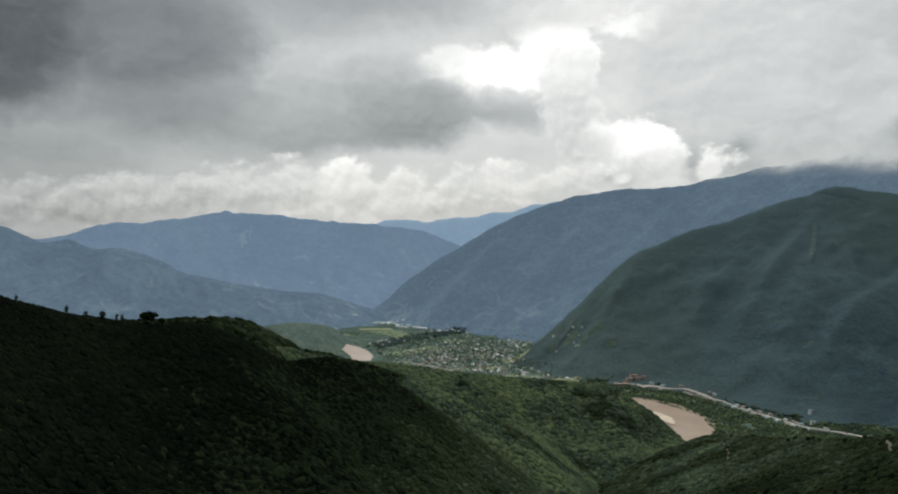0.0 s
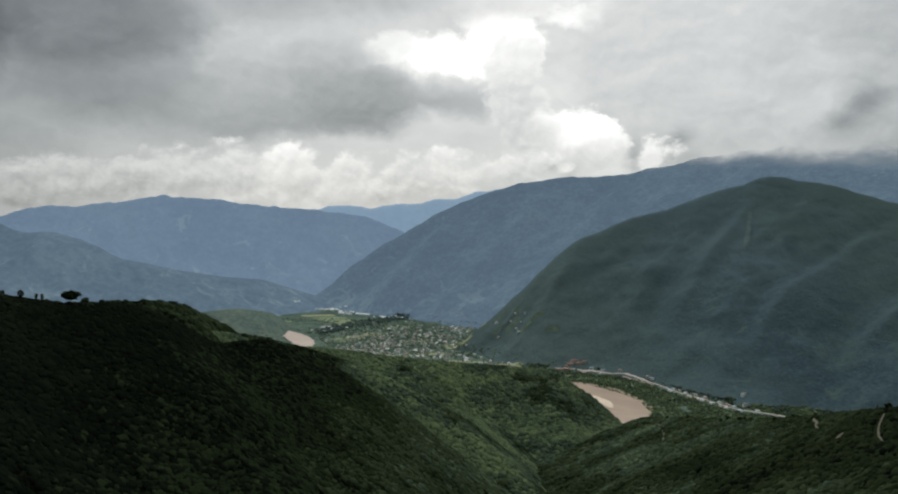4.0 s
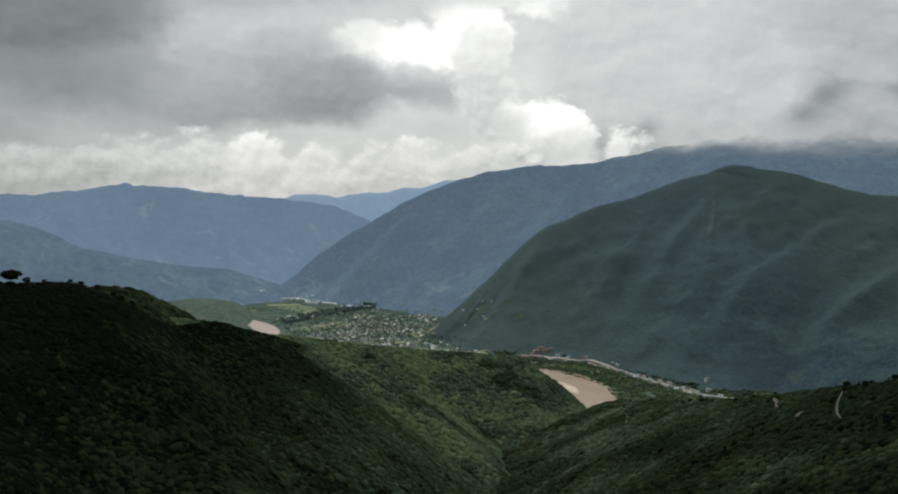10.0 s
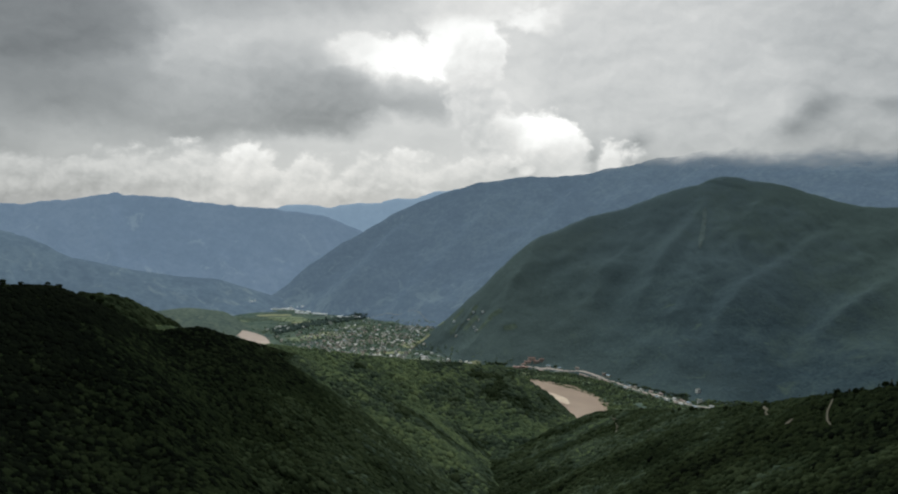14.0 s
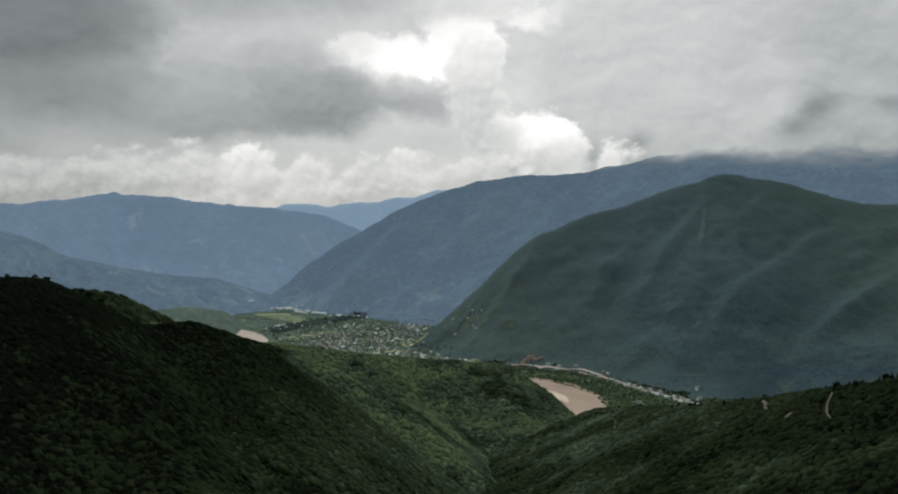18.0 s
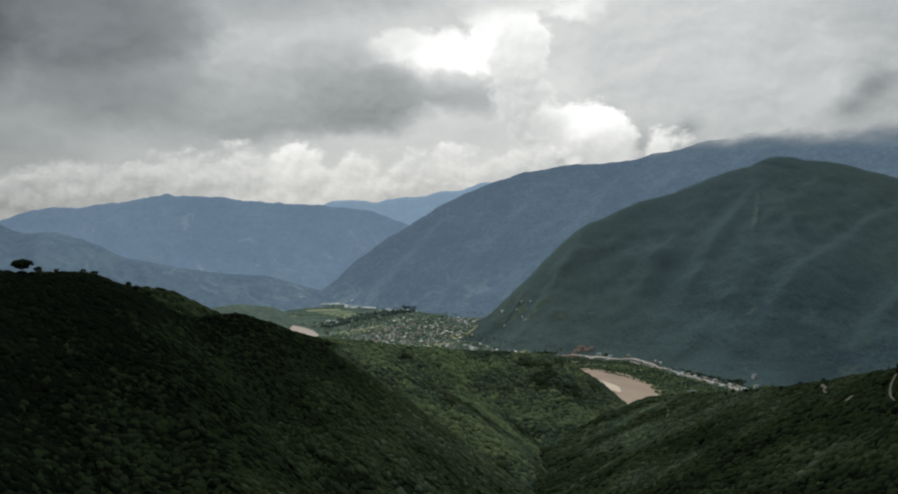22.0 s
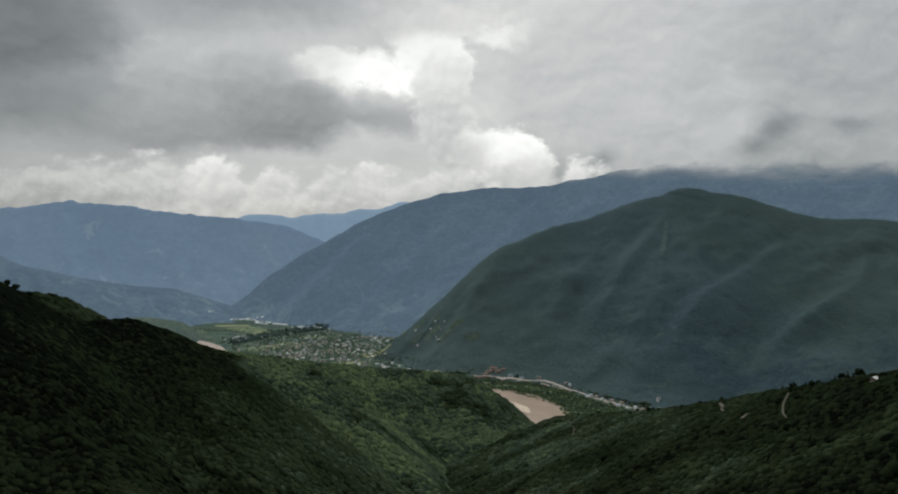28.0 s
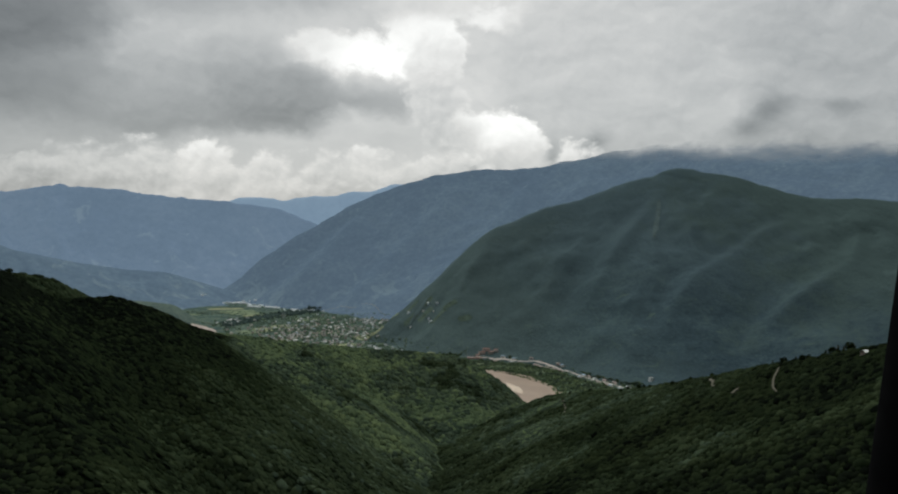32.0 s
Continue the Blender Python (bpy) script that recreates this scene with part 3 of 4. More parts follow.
def crown_material(name, dark, mid, light):
    mat, tree, bsdf = new_material(name, 0.9, 0.0)
    geo = tree.nodes.new("ShaderNodeNewGeometry")
    each = Val(tree, geo.outputs["Random Per Island"])
    p = Val(tree, geo.outputs["Position"])
    n = noise_of(tree, p, 0.9, 3, 0.6) * 0.25 + each * 0.3 + noise_of(tree, p, 0.011, 4, 0.65) * 0.75
    tree.links.new(ramp_of(tree, n, [(0.38, dark), (0.62, mid), (0.85, light)]).socket, bsdf.inputs["Base Color"])
    bump(tree, bsdf, noise_of(tree, p, 1.3, 3, 0.7), 0.35, 0.3)
    return mat


def crown_templates(count, level, seed):
    """Lumpy crowns of unit size: vertices and triangles."""
    rng, made = random.Random(seed), []
    for _ in range(count):
        bm = bmesh.new()
        bmesh.ops.create_icosphere(bm, subdivisions=level, radius=1.0)
        off = Vector((rng.uniform(0, 50), rng.uniform(0, 50), rng.uniform(0, 50)))
        for v in bm.verts:
            d = v.co.normalized()
            lump = 0.76 + 0.45 * noise.noise(d * 1.7 + off) + 0.24 * noise.noise(d * 4.1 + off)
            v.co = d * lump
            v.co.z = v.co.z * rng.uniform(0.95, 1.05) * (1.0 if d.z > 0 else 0.75)
        bm.verts.index_update()
        made.append((np.array([v.co[:] for v in bm.verts]), np.array([[v.index for v in f.verts] for f in bm.faces])))
        bm.free()
    return made


def joined(name, places, sizes, talls, templates, materials, seed, smooth=True, which=None, rise=None):
    """One mesh of many crowns, set at places with their sizes and heights; rise: how the canopy climbs along x and y."""
    rng = np.random.default_rng(seed)
    kind = rng.integers(0, len(templates), len(places))
    turn = rng.uniform(0, 2 * np.pi, len(places))
    verts, faces, skins, base = [], [], [], 0
    which = np.zeros(len(places), int) if which is None else which
    for k, (tv, tf) in enumerate(templates):
        i = np.nonzero(kind == k)[0]
        if not len(i):
            continue
        c, s = np.cos(turn[i])[:, None], np.sin(turn[i])[:, None]
        x = (tv[:, 0] * c - tv[:, 1] * s) * sizes[i, None]
        y = (tv[:, 0] * s + tv[:, 1] * c) * sizes[i, None]
        z = tv[:, 2] * talls[i, None]
        if rise is not None:
            z = z + x * rise[i, 0, None] + y * rise[i, 1, None]
        v = np.stack([x, y, z], -1) + places[i, None, :]
        f = tf[None] + (np.arange(len(i)) * len(tv))[:, None, None] + base
        verts.append(v.reshape(-1, 3))
        faces.append(f.reshape(-1, 3))
        skins.append(np.repeat(which[i], len(tf)))
        base += len(i) * len(tv)
    me = bpy.data.meshes.new(name)
    me.from_pydata(np.concatenate(verts), [], np.concatenate(faces))
    me.polygons.foreach_set("use_smooth", np.full(len(me.polygons), smooth))
    for material in materials if isinstance(materials, (list, tuple)) else [materials]:
        me.materials.append(material)
    me.polygons.foreach_set("material_index", np.concatenate(skins).astype(np.int32))
    me.update()
    return me


def dome_templates(count, seed):
    """Lumpy crowns of a closed canopy, of which only the upper side can be seen."""
    rng, made = random.Random(seed), []
    for _ in range(count):
        verts = [(rng.uniform(-0.2, 0.2), rng.uniform(-0.2, 0.2), 1.0)]
        for radius, z in ((0.58, 0.78), (0.98, 0.1), (0.9, -0.7)):
            for k in range(6):
                q, r = (k + rng.uniform(-0.3, 0.3)) * math.pi / 3, radius * rng.uniform(0.75, 1.25)
                verts.append((r * math.cos(q), r * math.sin(q), z + rng.uniform(-0.22, 0.22)))
        tris = [(0, 1 + k, 1 + (k + 1) % 6) for k in range(6)]
        for ring in (1, 7):
            for k in range(6):
                a, b = ring + k, ring + (k + 1) % 6
                tris += [(a, a + 6, b + 6), (a, b + 6, b)]
        made.append((np.array(verts), np.array(tris)))
    return made


SMALL_CROWNS = crown_templates(6, 1, 9)
DOMES = dome_templates(10, 12)
# near crowns darkened for cloud shadow, spur crowns lightened as if sunlit
M_CROWN_NEAR = crown_material("shaded_tree_crowns", (0.0075, 0.0115, 0.0068), (0.012, 0.019, 0.0095), (0.019, 0.028, 0.013))
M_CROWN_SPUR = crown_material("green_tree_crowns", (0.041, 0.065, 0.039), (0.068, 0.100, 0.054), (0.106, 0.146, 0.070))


# open ground on the near spur: from x, y to x, y, and half its width
BARE = [(398, 1120, 384, 1060, 4), (384, 1060, 366, 1010, 4), (366, 1010, 350, 965, 4), (406, 1056, 394, 1015, 3), (392, 690, 384, 676, 5), (384, 676, 374, 655, 5), (400, 602, 388, 588, 5), (388, 588, 372, 566, 5),
        (372, 566, 364, 548, 4), (366, 603, 360, 598, 8), (356, 867, 350, 862, 8), (418, 531, 412, 527, 8)]


def slope_of(form, s, w):
    """How steeply a landform climbs along x and along y at places s, w."""
    p, ds, dw = form.surface(s, w), form.surface(s + 4.0, w), form.surface(s, w + 4.0)
    a, b = ds - p, dw - p
    n = np.cross(a, b)
    n *= np.sign(n[:, 2])[:, None]
    return np.clip(-n[:, :2] / np.maximum(n[:, 2:], 1e-3), -0.9, 0.9)


def woodland(name, form, s0, s1, w0, w1, gap, size, tone, templates, label, seed, wall=1.0, follow=0.85):
    """Crowns over a stretch of a landform; tone picks the crown colour, from shaded to lit, at each place."""
    rng = np.random.default_rng(seed)
    s, w = np.meshgrid(np.arange(s0, s1, gap), np.arange(w0, w1, gap), indexing="ij")
    s, w = (s + rng.uniform(-.5, .5, s.shape) * gap).ravel(), (w + rng.uniform(-.5, .5, w.shape) * gap).ravel()
    s = np.clip(s, 0, form.length)
    p = form.surface(s, w)
    rise = slope_of(form, s, w) * follow
    thick = fbm(p[:, 0], p[:, 1], 70.0, 3, seed)
    keep = (rng.uniform(0, 1, len(p)) < np.clip((thick - 0.1) * 8, 0.9, 1)) & (p[:, 2] > 2)
    for x0, y0, x1, y1, half in BARE:
        # leave the paths and clearings open
        d = np.array([x1 - x0, y1 - y0])
        k = np.clip(((p[:, 0] - x0) * d[0] + (p[:, 1] - y0) * d[1]) / (d @ d), 0, 1)
        keep &= np.hypot(p[:, 0] - x0 - k * d[0], p[:, 1] - y0 - k * d[1]) > half
    p, thick, w, rise = p[keep], thick[keep], w[keep], rise[keep]
    r = size * np.exp(0.27 * np.clip(rng.normal(0, 1, len(p)), -2, 2)) * (0.85 + 0.5 * thick)
    t = r * rng.uniform(0.4, 0.75, len(p)) * wall
    p[:, 2] += t * 0.12
    mixed = np.interp(tone(p, w), [-1, 0, 1, 2, 3, 4], [-1, 0, 1, 3, 4, 5]) + rng.uniform(-0.6, 0.6, len(p))
    which = np.clip(np.round(mixed), 0, len(CROWN_TONES) - 1).astype(int)
    tagged(new(name, joined(name, p, r, t, templates, CROWN_TONES, seed, True, which, rise)), label, "woodland", kind="stuff")


def ease(v, a, b):
    k = np.clip((v - a) / (b - a), 0, 1)
    return k * k * (3 - 2 * k)


# shaded to lit copies of one crown colour, light and shade painted in
M_CROWN_SHADE = crown_material("deep_shaded_crowns", (0.0032, 0.0048, 0.0038), (0.005, 0.0074, 0.005), (0.008, 0.0118, 0.007))
M_CROWN_DIM = crown_material("half_shaded_crowns", (0.014, 0.022, 0.013), (0.022, 0.034, 0.018), (0.034, 0.049, 0.025))
M_CROWN_MIX = crown_material("middle_tone_crowns", (0.024, 0.039, 0.028), (0.039, 0.060, 0.040), (0.061, 0.086, 0.052))
CROWN_TONES = [M_CROWN_SHADE, M_CROWN_NEAR, M_CROWN_DIM, M_CROWN_MIX, M_CROWN_SPUR]
KNOLL = 700.0


def patches(p, size, seed):
    return fbm(p[:, 0], p[:, 1], size, 4, seed) - 0.5


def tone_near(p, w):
    # cloud shadow painted in: darkest above, lighter towards the ridge's lower end
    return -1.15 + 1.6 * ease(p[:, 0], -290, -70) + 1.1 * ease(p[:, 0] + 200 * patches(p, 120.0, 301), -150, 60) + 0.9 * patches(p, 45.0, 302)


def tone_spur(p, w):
    # light painted along the crest, shade put into the gullies below
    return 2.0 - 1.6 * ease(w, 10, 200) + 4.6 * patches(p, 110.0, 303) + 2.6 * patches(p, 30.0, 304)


def tone_wooded(p, w):
    return 2.9 - 0.3 * ease(p[:, 0], 120, 420) + 3.4 * patches(p, 120.0, 305) + 2.4 * patches(p, 30.0, 306)


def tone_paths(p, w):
    # light and shade in the tone: lighter farther out, darker down the flank
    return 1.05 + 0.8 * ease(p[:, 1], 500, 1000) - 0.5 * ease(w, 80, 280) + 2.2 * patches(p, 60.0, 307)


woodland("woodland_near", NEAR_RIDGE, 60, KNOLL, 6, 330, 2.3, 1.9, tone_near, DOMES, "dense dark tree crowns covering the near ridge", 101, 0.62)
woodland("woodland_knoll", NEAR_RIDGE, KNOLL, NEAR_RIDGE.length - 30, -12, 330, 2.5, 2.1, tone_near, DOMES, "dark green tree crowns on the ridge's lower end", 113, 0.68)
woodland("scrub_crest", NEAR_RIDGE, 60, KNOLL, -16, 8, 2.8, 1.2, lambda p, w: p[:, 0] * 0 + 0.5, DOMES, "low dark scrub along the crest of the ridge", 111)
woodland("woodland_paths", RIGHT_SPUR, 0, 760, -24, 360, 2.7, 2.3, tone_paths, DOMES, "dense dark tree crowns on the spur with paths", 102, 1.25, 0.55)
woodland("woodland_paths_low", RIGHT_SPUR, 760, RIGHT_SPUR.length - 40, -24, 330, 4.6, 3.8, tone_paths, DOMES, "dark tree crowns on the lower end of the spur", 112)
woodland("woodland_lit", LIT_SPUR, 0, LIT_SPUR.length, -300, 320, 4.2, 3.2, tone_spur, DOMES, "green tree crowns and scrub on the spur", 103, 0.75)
woodland("woodland_hump", BACK_HUMP, 0, BACK_HUMP.length, -70, 330, 5.6, 4.4, lambda p, w: 1.2 + 0.7 * patches(p, 90.0, 308), DOMES, "tree crowns on the hump behind the ridge", 104)
woodland("woodland_spur", WOODED_SPUR, 60, WOODED_SPUR.length, -30, 700, 5.4, 4.5, tone_wooded, DOMES, "green tree crowns on the broad spur above the river", 105, 1.0)

# ---------------------------------------------------------------- river, road, paths and fields
M_ROAD = plain_material("pale_dusty_road", (0.52, 0.49, 0.45), 0.9, 0.1, 0.2, 0.05)
M_TRACK = plain_material("grey_track", (0.24, 0.25, 0.23), 0.9, 0.0, 0.3, 0.03)
M_DIRT = plain_material("pale_dirt", (0.085, 0.085, 0.064), 0.95, 0.1, 0.25, 0.2)
M_SAND = plain_material("white_river_sand", (0.62, 0.54, 0.44), 0.95, 0.1, 0.1, 0.05)
M_FIELD = plain_material("light_green_field", (0.16, 0.215, 0.13), 0.9, 0.1, 0.35, 0.03)
M_FIELD_DRY = plain_material("yellow_green_field", (0.235, 0.265, 0.155), 0.9, 0.1, 0.3, 0.03)
M_SCAR = plain_material("bare_landslip", (0.088, 0.132, 0.135), 0.95, 0.1, 0.3, 0.02)


def smooth_line(pts, step):
    p = np.array(pts, float)
    s = np.r_[0, np.cumsum(np.hypot(*np.diff(p[:, :2], axis=0).T))]
    q = np.linspace(0, s[-1], max(3, int(s[-1] / step)))
    out = 0
    for d in (-1, -0.5, 0, 0.5, 1):
        out = out + np.stack([np.interp(np.clip(q + d * step * 1.5, 0, s[-1]), s, p[:, k]) for k in range(p.shape[1])], -1) / 5
    return out


def strip(name, pts, material, lift, label, cat, step=8.0, cols=5, level=False, ragged=0.0, seed=1):
    """A ribbon laid over the land; pts: x, y, half-width."""
    p = smooth_line(pts, step)
    d = np.gradient(p[:, :2], axis=0)
    d /= np.hypot(d[:, 0], d[:, 1])[:, None]
    n = np.stack([-d[:, 1], d[:, 0]], -1)
    w = np.linspace(-1, 1, cols)
    half = p[:, 2][:, None] * w[None]
    if ragged:
        half = half + np.sign(w)[None] * np.abs(w)[None] * ragged * 2 * (fbm(p[:, 0][:, None] + 500 * np.sign(w)[None], p[:, 1][:, None] + 0 * half, 30.0, 3, seed) - 0.5)
    x, y = p[:, 0][:, None] + n[:, 0][:, None] * half, p[:, 1][:, None] + n[:, 1][:, None] * half
    z = (np.broadcast_to(floor_height(p[:, 0], p[:, 1])[:, None], x.shape) if level else land_height(x, y)) + lift
    return tagged(new(name, grid_mesh(name, np.stack([x, y, z], -1), material)), label, cat, kind="structure")


strip("river", [(-600, 3360, 12), (-500, 3230, 22), (-405, 3100, 40), (-352, 3000, 46), (-315, 2900, 44), (-300, 2790, 38), (-335, 2660, 34), (-340, 2520, 36), (-220, 2370, 44), (0, 2280, 54), (220, 2230, 62), (420, 2245, 60), (560, 2185, 78), (606, 2065, 82), (598, 1950, 80), (550, 1840, 64), (520, 1720, 60), (560, 1580, 55), (700, 1420, 55), (900, 1250, 55)],
      M_WATER, 2.6, "broad muddy brown river winding through the valley", "river", 14, 9, True, 10.0, 3)
strip("sandbank", [(552, 2085, 4), (560, 2050, 17), (566, 2010, 20), (568, 1970, 12), (568, 1940, 3)], M_SAND, 5.0, "pale sandbank at the inner edge of the river bend", "sandbank", 6, 5, True, 4.0, 5)
strip("road", [(530, 2474, 2.4), (560, 2466, 3), (607, 2449, 4.2), (664, 2418, 3.4), (729, 2385, 2.6), (757, 2328, 3), (795, 2252, 3.8), (818, 2150, 2.8), (860, 2075, 3.4), (880, 2012, 2.8), (905, 1955, 3), (985, 1900, 5), (1100, 1760, 5)],
      M_ROAD, 2.2, "pale dusty road along the foot of the mountain", "road", 7, 5, False, 1.6, 8)
strip("road_far", [(-60, 3560, 1), (5, 3605, 1.4), (109, 3638, 1.4), (210, 3560, 1.2), (310, 3492, 1.2), (360, 3380, 1)], M_TRACK, 2.6, "pale track above the town", "road", 10, 3)
strip("road_town", [(-140, 2768, 3), (-90, 2716, 5), (-30, 2662, 5), (24, 2614, 4)], M_ROAD, 2.4, "pale dusty street along the edge of the town", "road", 9, 4)
strip("path_1", [(398, 1120, 1.2), (388, 1090, 1.6), (390, 1065, 1.7), (376, 1035, 1.6), (368, 1005, 1.5), (352, 968, 1.0)], M_DIRT, 0.9, "pale dirt footpath winding down the wooded spur", "path", 4, 3)
strip("path_4", [(406, 1056, 0.8), (402, 1035, 1.3), (394, 1015, 0.8)], M_DIRT, 0.9, "short pale dirt track on the wooded spur", "path", 4, 3)
strip("path_2", [(394, 694, 0.8), (388, 684, 1.3), (386, 674, 1.2), (378, 662, 1.3), (373, 650, 0.9)], M_DIRT, 0.9, "pale dirt footpath over the wooded spur", "path", 4, 3)
strip("path_3", [(400, 602, 0.5), (391, 591, 0.8), (384, 584, 0.7), (372, 566, 0.8), (364, 548, 0.4)], M_DIRT, 0.9, "pale dirt track cut into the wooded spur", "path", 4, 3)
strip("clearing_1", [(358, 596, 1), (362, 600, 2.6), (368, 604, 1)], M_DIRT, 0.9, "small bare clearing in the trees", "clearing", 3, 4)
strip("clearing_2", [(346, 858, 1), (352, 864, 2.6), (358, 870, 1)], M_DIRT, 0.9, "small bare clearing in the trees", "clearing", 3, 4)
for k, pts in enumerate([
        [(1360, 2915, 3), (1301, 2798, 10), (1266, 2737, 8), (1245, 2690, 3)],
        [(470, 2860, 2), (430, 2815, 6), (390, 2770, 5), (360, 2740, 2)]]):
    strip("landslip_%d" % (k + 1), pts, M_SCAR, 2.5, "pale bare strip on the forested slope", "landslip", 10, 4, False, 5.0, 20 + k)


def field(name, x, y, a, b, turn, material, label, seed):
    """A field: a ragged patch on the valley floor, a little proud of it."""
    u, v = np.meshgrid(np.linspace(-1, 1, 9), np.linspace(-1, 1, 9), indexing="ij")
    k = 1 + 0.35 * (fbm(u * 3 + seed, v * 3, 1.0, 2, seed) - 0.5)
    # a square drawn out towards a rounded outline
    px, py = a * k * u * np.sqrt(1 - 0.3 * v * v), b * k * v * np.sqrt(1 - 0.3 * u * u)
    c, s = math.cos(radians(turn)), math.sin(radians(turn))
    gx, gy = x + px * c - py * s, y + px * s + py * c
    tagged(new(name, grid_mesh(name, np.stack([gx, gy, land_height(gx, gy) + 1.2], -1), material)), label, "field", kind="structure")


for k, (x, y, a, b, turn, dry) in enumerate([
        (-230, 3480, 60, 40, 20, 0), (-60, 3110, 44, 52, -10, 1), (242, 2862, 44, 56, 25, 1), (160, 2704, 66, 22, 12, 1), (205, 2566, 40, 18, 10, 1), (-262, 3535, 80, 64, 25, 0), (-128, 3020, 34, 44, 15, 1),
        (-180, 3420, 60, 30, 30, 1), (320, 2890, 35, 30, 10, 0), (110, 2960, 40, 26, 0, 0), (40, 3330, 60, 36, 18, 0), (-170, 2960, 40, 50, 30, 0), (620, 2330, 70, 22, -25, 0),
        (700, 2240, 40, 22, -40, 0), (540, 2370, 46, 20, -15, 1), (-330, 3640, 80, 36, 20, 1), (-470, 3420, 60, 30, 10, 0), (-60, 2560, 46, 26, 8, 0), (90, 2520, 60, 20, 5, 1), (-150, 2700, 40, 36, 20, 0), (280, 2560, 50, 22, -10, 0), (40, 2660, 40, 24, 12, 0), (390, 2520, 46, 20, -12, 1)]):
    field("field_%d" % (k + 1), x, y, a, b, turn, M_FIELD_DRY if dry else M_FIELD, "yellowish dry field on the valley floor" if dry else "light green field on the valley floor", 200 + k)


def valley_trees():
    rng = np.random.default_rng(77)
    x, y = np.r_[rng.uniform(-700, 1250, 11000), rng.normal(70, 170, 2600)], np.r_[rng.uniform(1850, 3900, 11000), rng.normal(2980, 230, 2600)]
    z = land_height(x, y)
    dens = fbm(x, y, 120.0, 3, 91)
    river = smooth_line([(-500, 3230), (-405, 3100), (-352, 3000), (-315, 2900), (-300, 2790), (-335, 2660), (-340, 2520), (-220, 2370), (0, 2280), (220, 2230), (400, 2225), (530, 2170), (592, 2060), (588, 1950), (545, 1840), (520, 1720)], 25)
    away = np.min(np.hypot(x[:, None] - river[None, :, 0], y[:, None] - river[None, :, 1]), 1)
    keep = (z < np.where(x > 560, 7, 26)) & (y < 3550) & (away > 72) & ((dens > 0.40) | (np.arange(len(x)) >= 11000)) 
    p = np.stack([x, y, z], -1)[keep]
    r = rng.uniform(2.8, 6.0, len(p))
    t = r * rng.uniform(0.45, 0.8, len(p))
    p[:, 2] += t * 0.5
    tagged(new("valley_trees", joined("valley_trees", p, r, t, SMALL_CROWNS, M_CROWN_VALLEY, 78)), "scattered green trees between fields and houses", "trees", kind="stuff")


# pale bluish crowns: haze over the valley is part of the colour
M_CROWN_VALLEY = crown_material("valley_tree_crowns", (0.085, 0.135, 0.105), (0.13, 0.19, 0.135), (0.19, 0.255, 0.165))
valley_trees()


def riverside_wood():
    """Closed wood on the flat between the river bend and the mountain's foot."""
    rng = np.random.default_rng(79)
    x, y = np.meshgrid(np.arange(430, 1150, 6.0), np.arange(1800, 2600, 6.0), indexing="ij")
    x, y = (x + rng.uniform(-3, 3, x.shape)).ravel(), (y + rng.uniform(-3, 3, y.shape)).ravel()
    z = land_height(x, y)
    river = smooth_line([(220, 2230), (400, 2225), (530, 2170), (592, 2060), (588, 1950), (545, 1840), (520, 1720)], 20)
    lane = smooth_line([(530, 2474), (560, 2466), (607, 2449), (664, 2418), (729, 2385), (757, 2328), (795, 2252), (818, 2150), (860, 2075), (880, 2012), (905, 1955), (985, 1900), (1100, 1760)], 12)
    off_river = np.min(np.hypot(x[:, None] - river[None, :, 0], y[:, None] - river[None, :, 1]), 1)
    off_lane = np.min(np.hypot(x[:, None] - lane[None, :, 0], y[:, None] - lane[None, :, 1]), 1)
    open_ = fbm(x, y, 70.0, 3, 93)
    keep = (z < 4 + 10 * open_) & (off_river > 79) & (off_lane > 22) & (open_ < 0.75) & (np.hypot(x - 950, y - 2020) > 30) & ((x < 540) | (x > 660) | (y < 2440))
    p = np.stack([x, y, z], -1)[keep]
    r = 4.6 * np.exp(0.25 * rng.normal(0, 1, len(p)))
    t = r * rng.uniform(0.5, 0.9, len(p))
    p[:, 2] += t * 0.3
    kind = np.clip(np.round(2.5 + 2.5 * (fbm(p[:, 0], p[:, 1], 60.0, 3, 94) - 0.5) + rng.uniform(-.5, .5, len(p))), 2, 3).astype(int) + 1
    tagged(new("woodland_river", joined("woodland_river", p, r, t, SMALL_CROWNS, CROWN_TONES, 80, True, kind)), "dark green trees on the flat beside the river", "woodland", kind="stuff")


riverside_wood()


def town_wood():
    """A dark belt of trees on the flat behind the town."""
    rng = np.random.default_rng(83)
    k = rng.uniform(0, 3, 2600)
    x = np.interp(k, [0, 1, 2, 3], [-270, -192, -58, 70]) + rng.normal(0, 14, len(k))
    y = np.interp(k, [0, 1, 2, 3], [3150, 3310, 3500, 3680]) + rng.normal(0, 34, len(k))
    z = land_height(x, y)
    p = np.stack([x, y, z], -1)[z < 20]
    r = 4.8 * np.exp(0.25 * rng.normal(0, 1, len(p)))
    t = r * rng.uniform(0.6, 1.0, len(p))
    p[:, 2] += t * 0.4
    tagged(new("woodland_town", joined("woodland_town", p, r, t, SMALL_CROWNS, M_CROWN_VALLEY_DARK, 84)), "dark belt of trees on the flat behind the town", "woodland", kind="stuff")


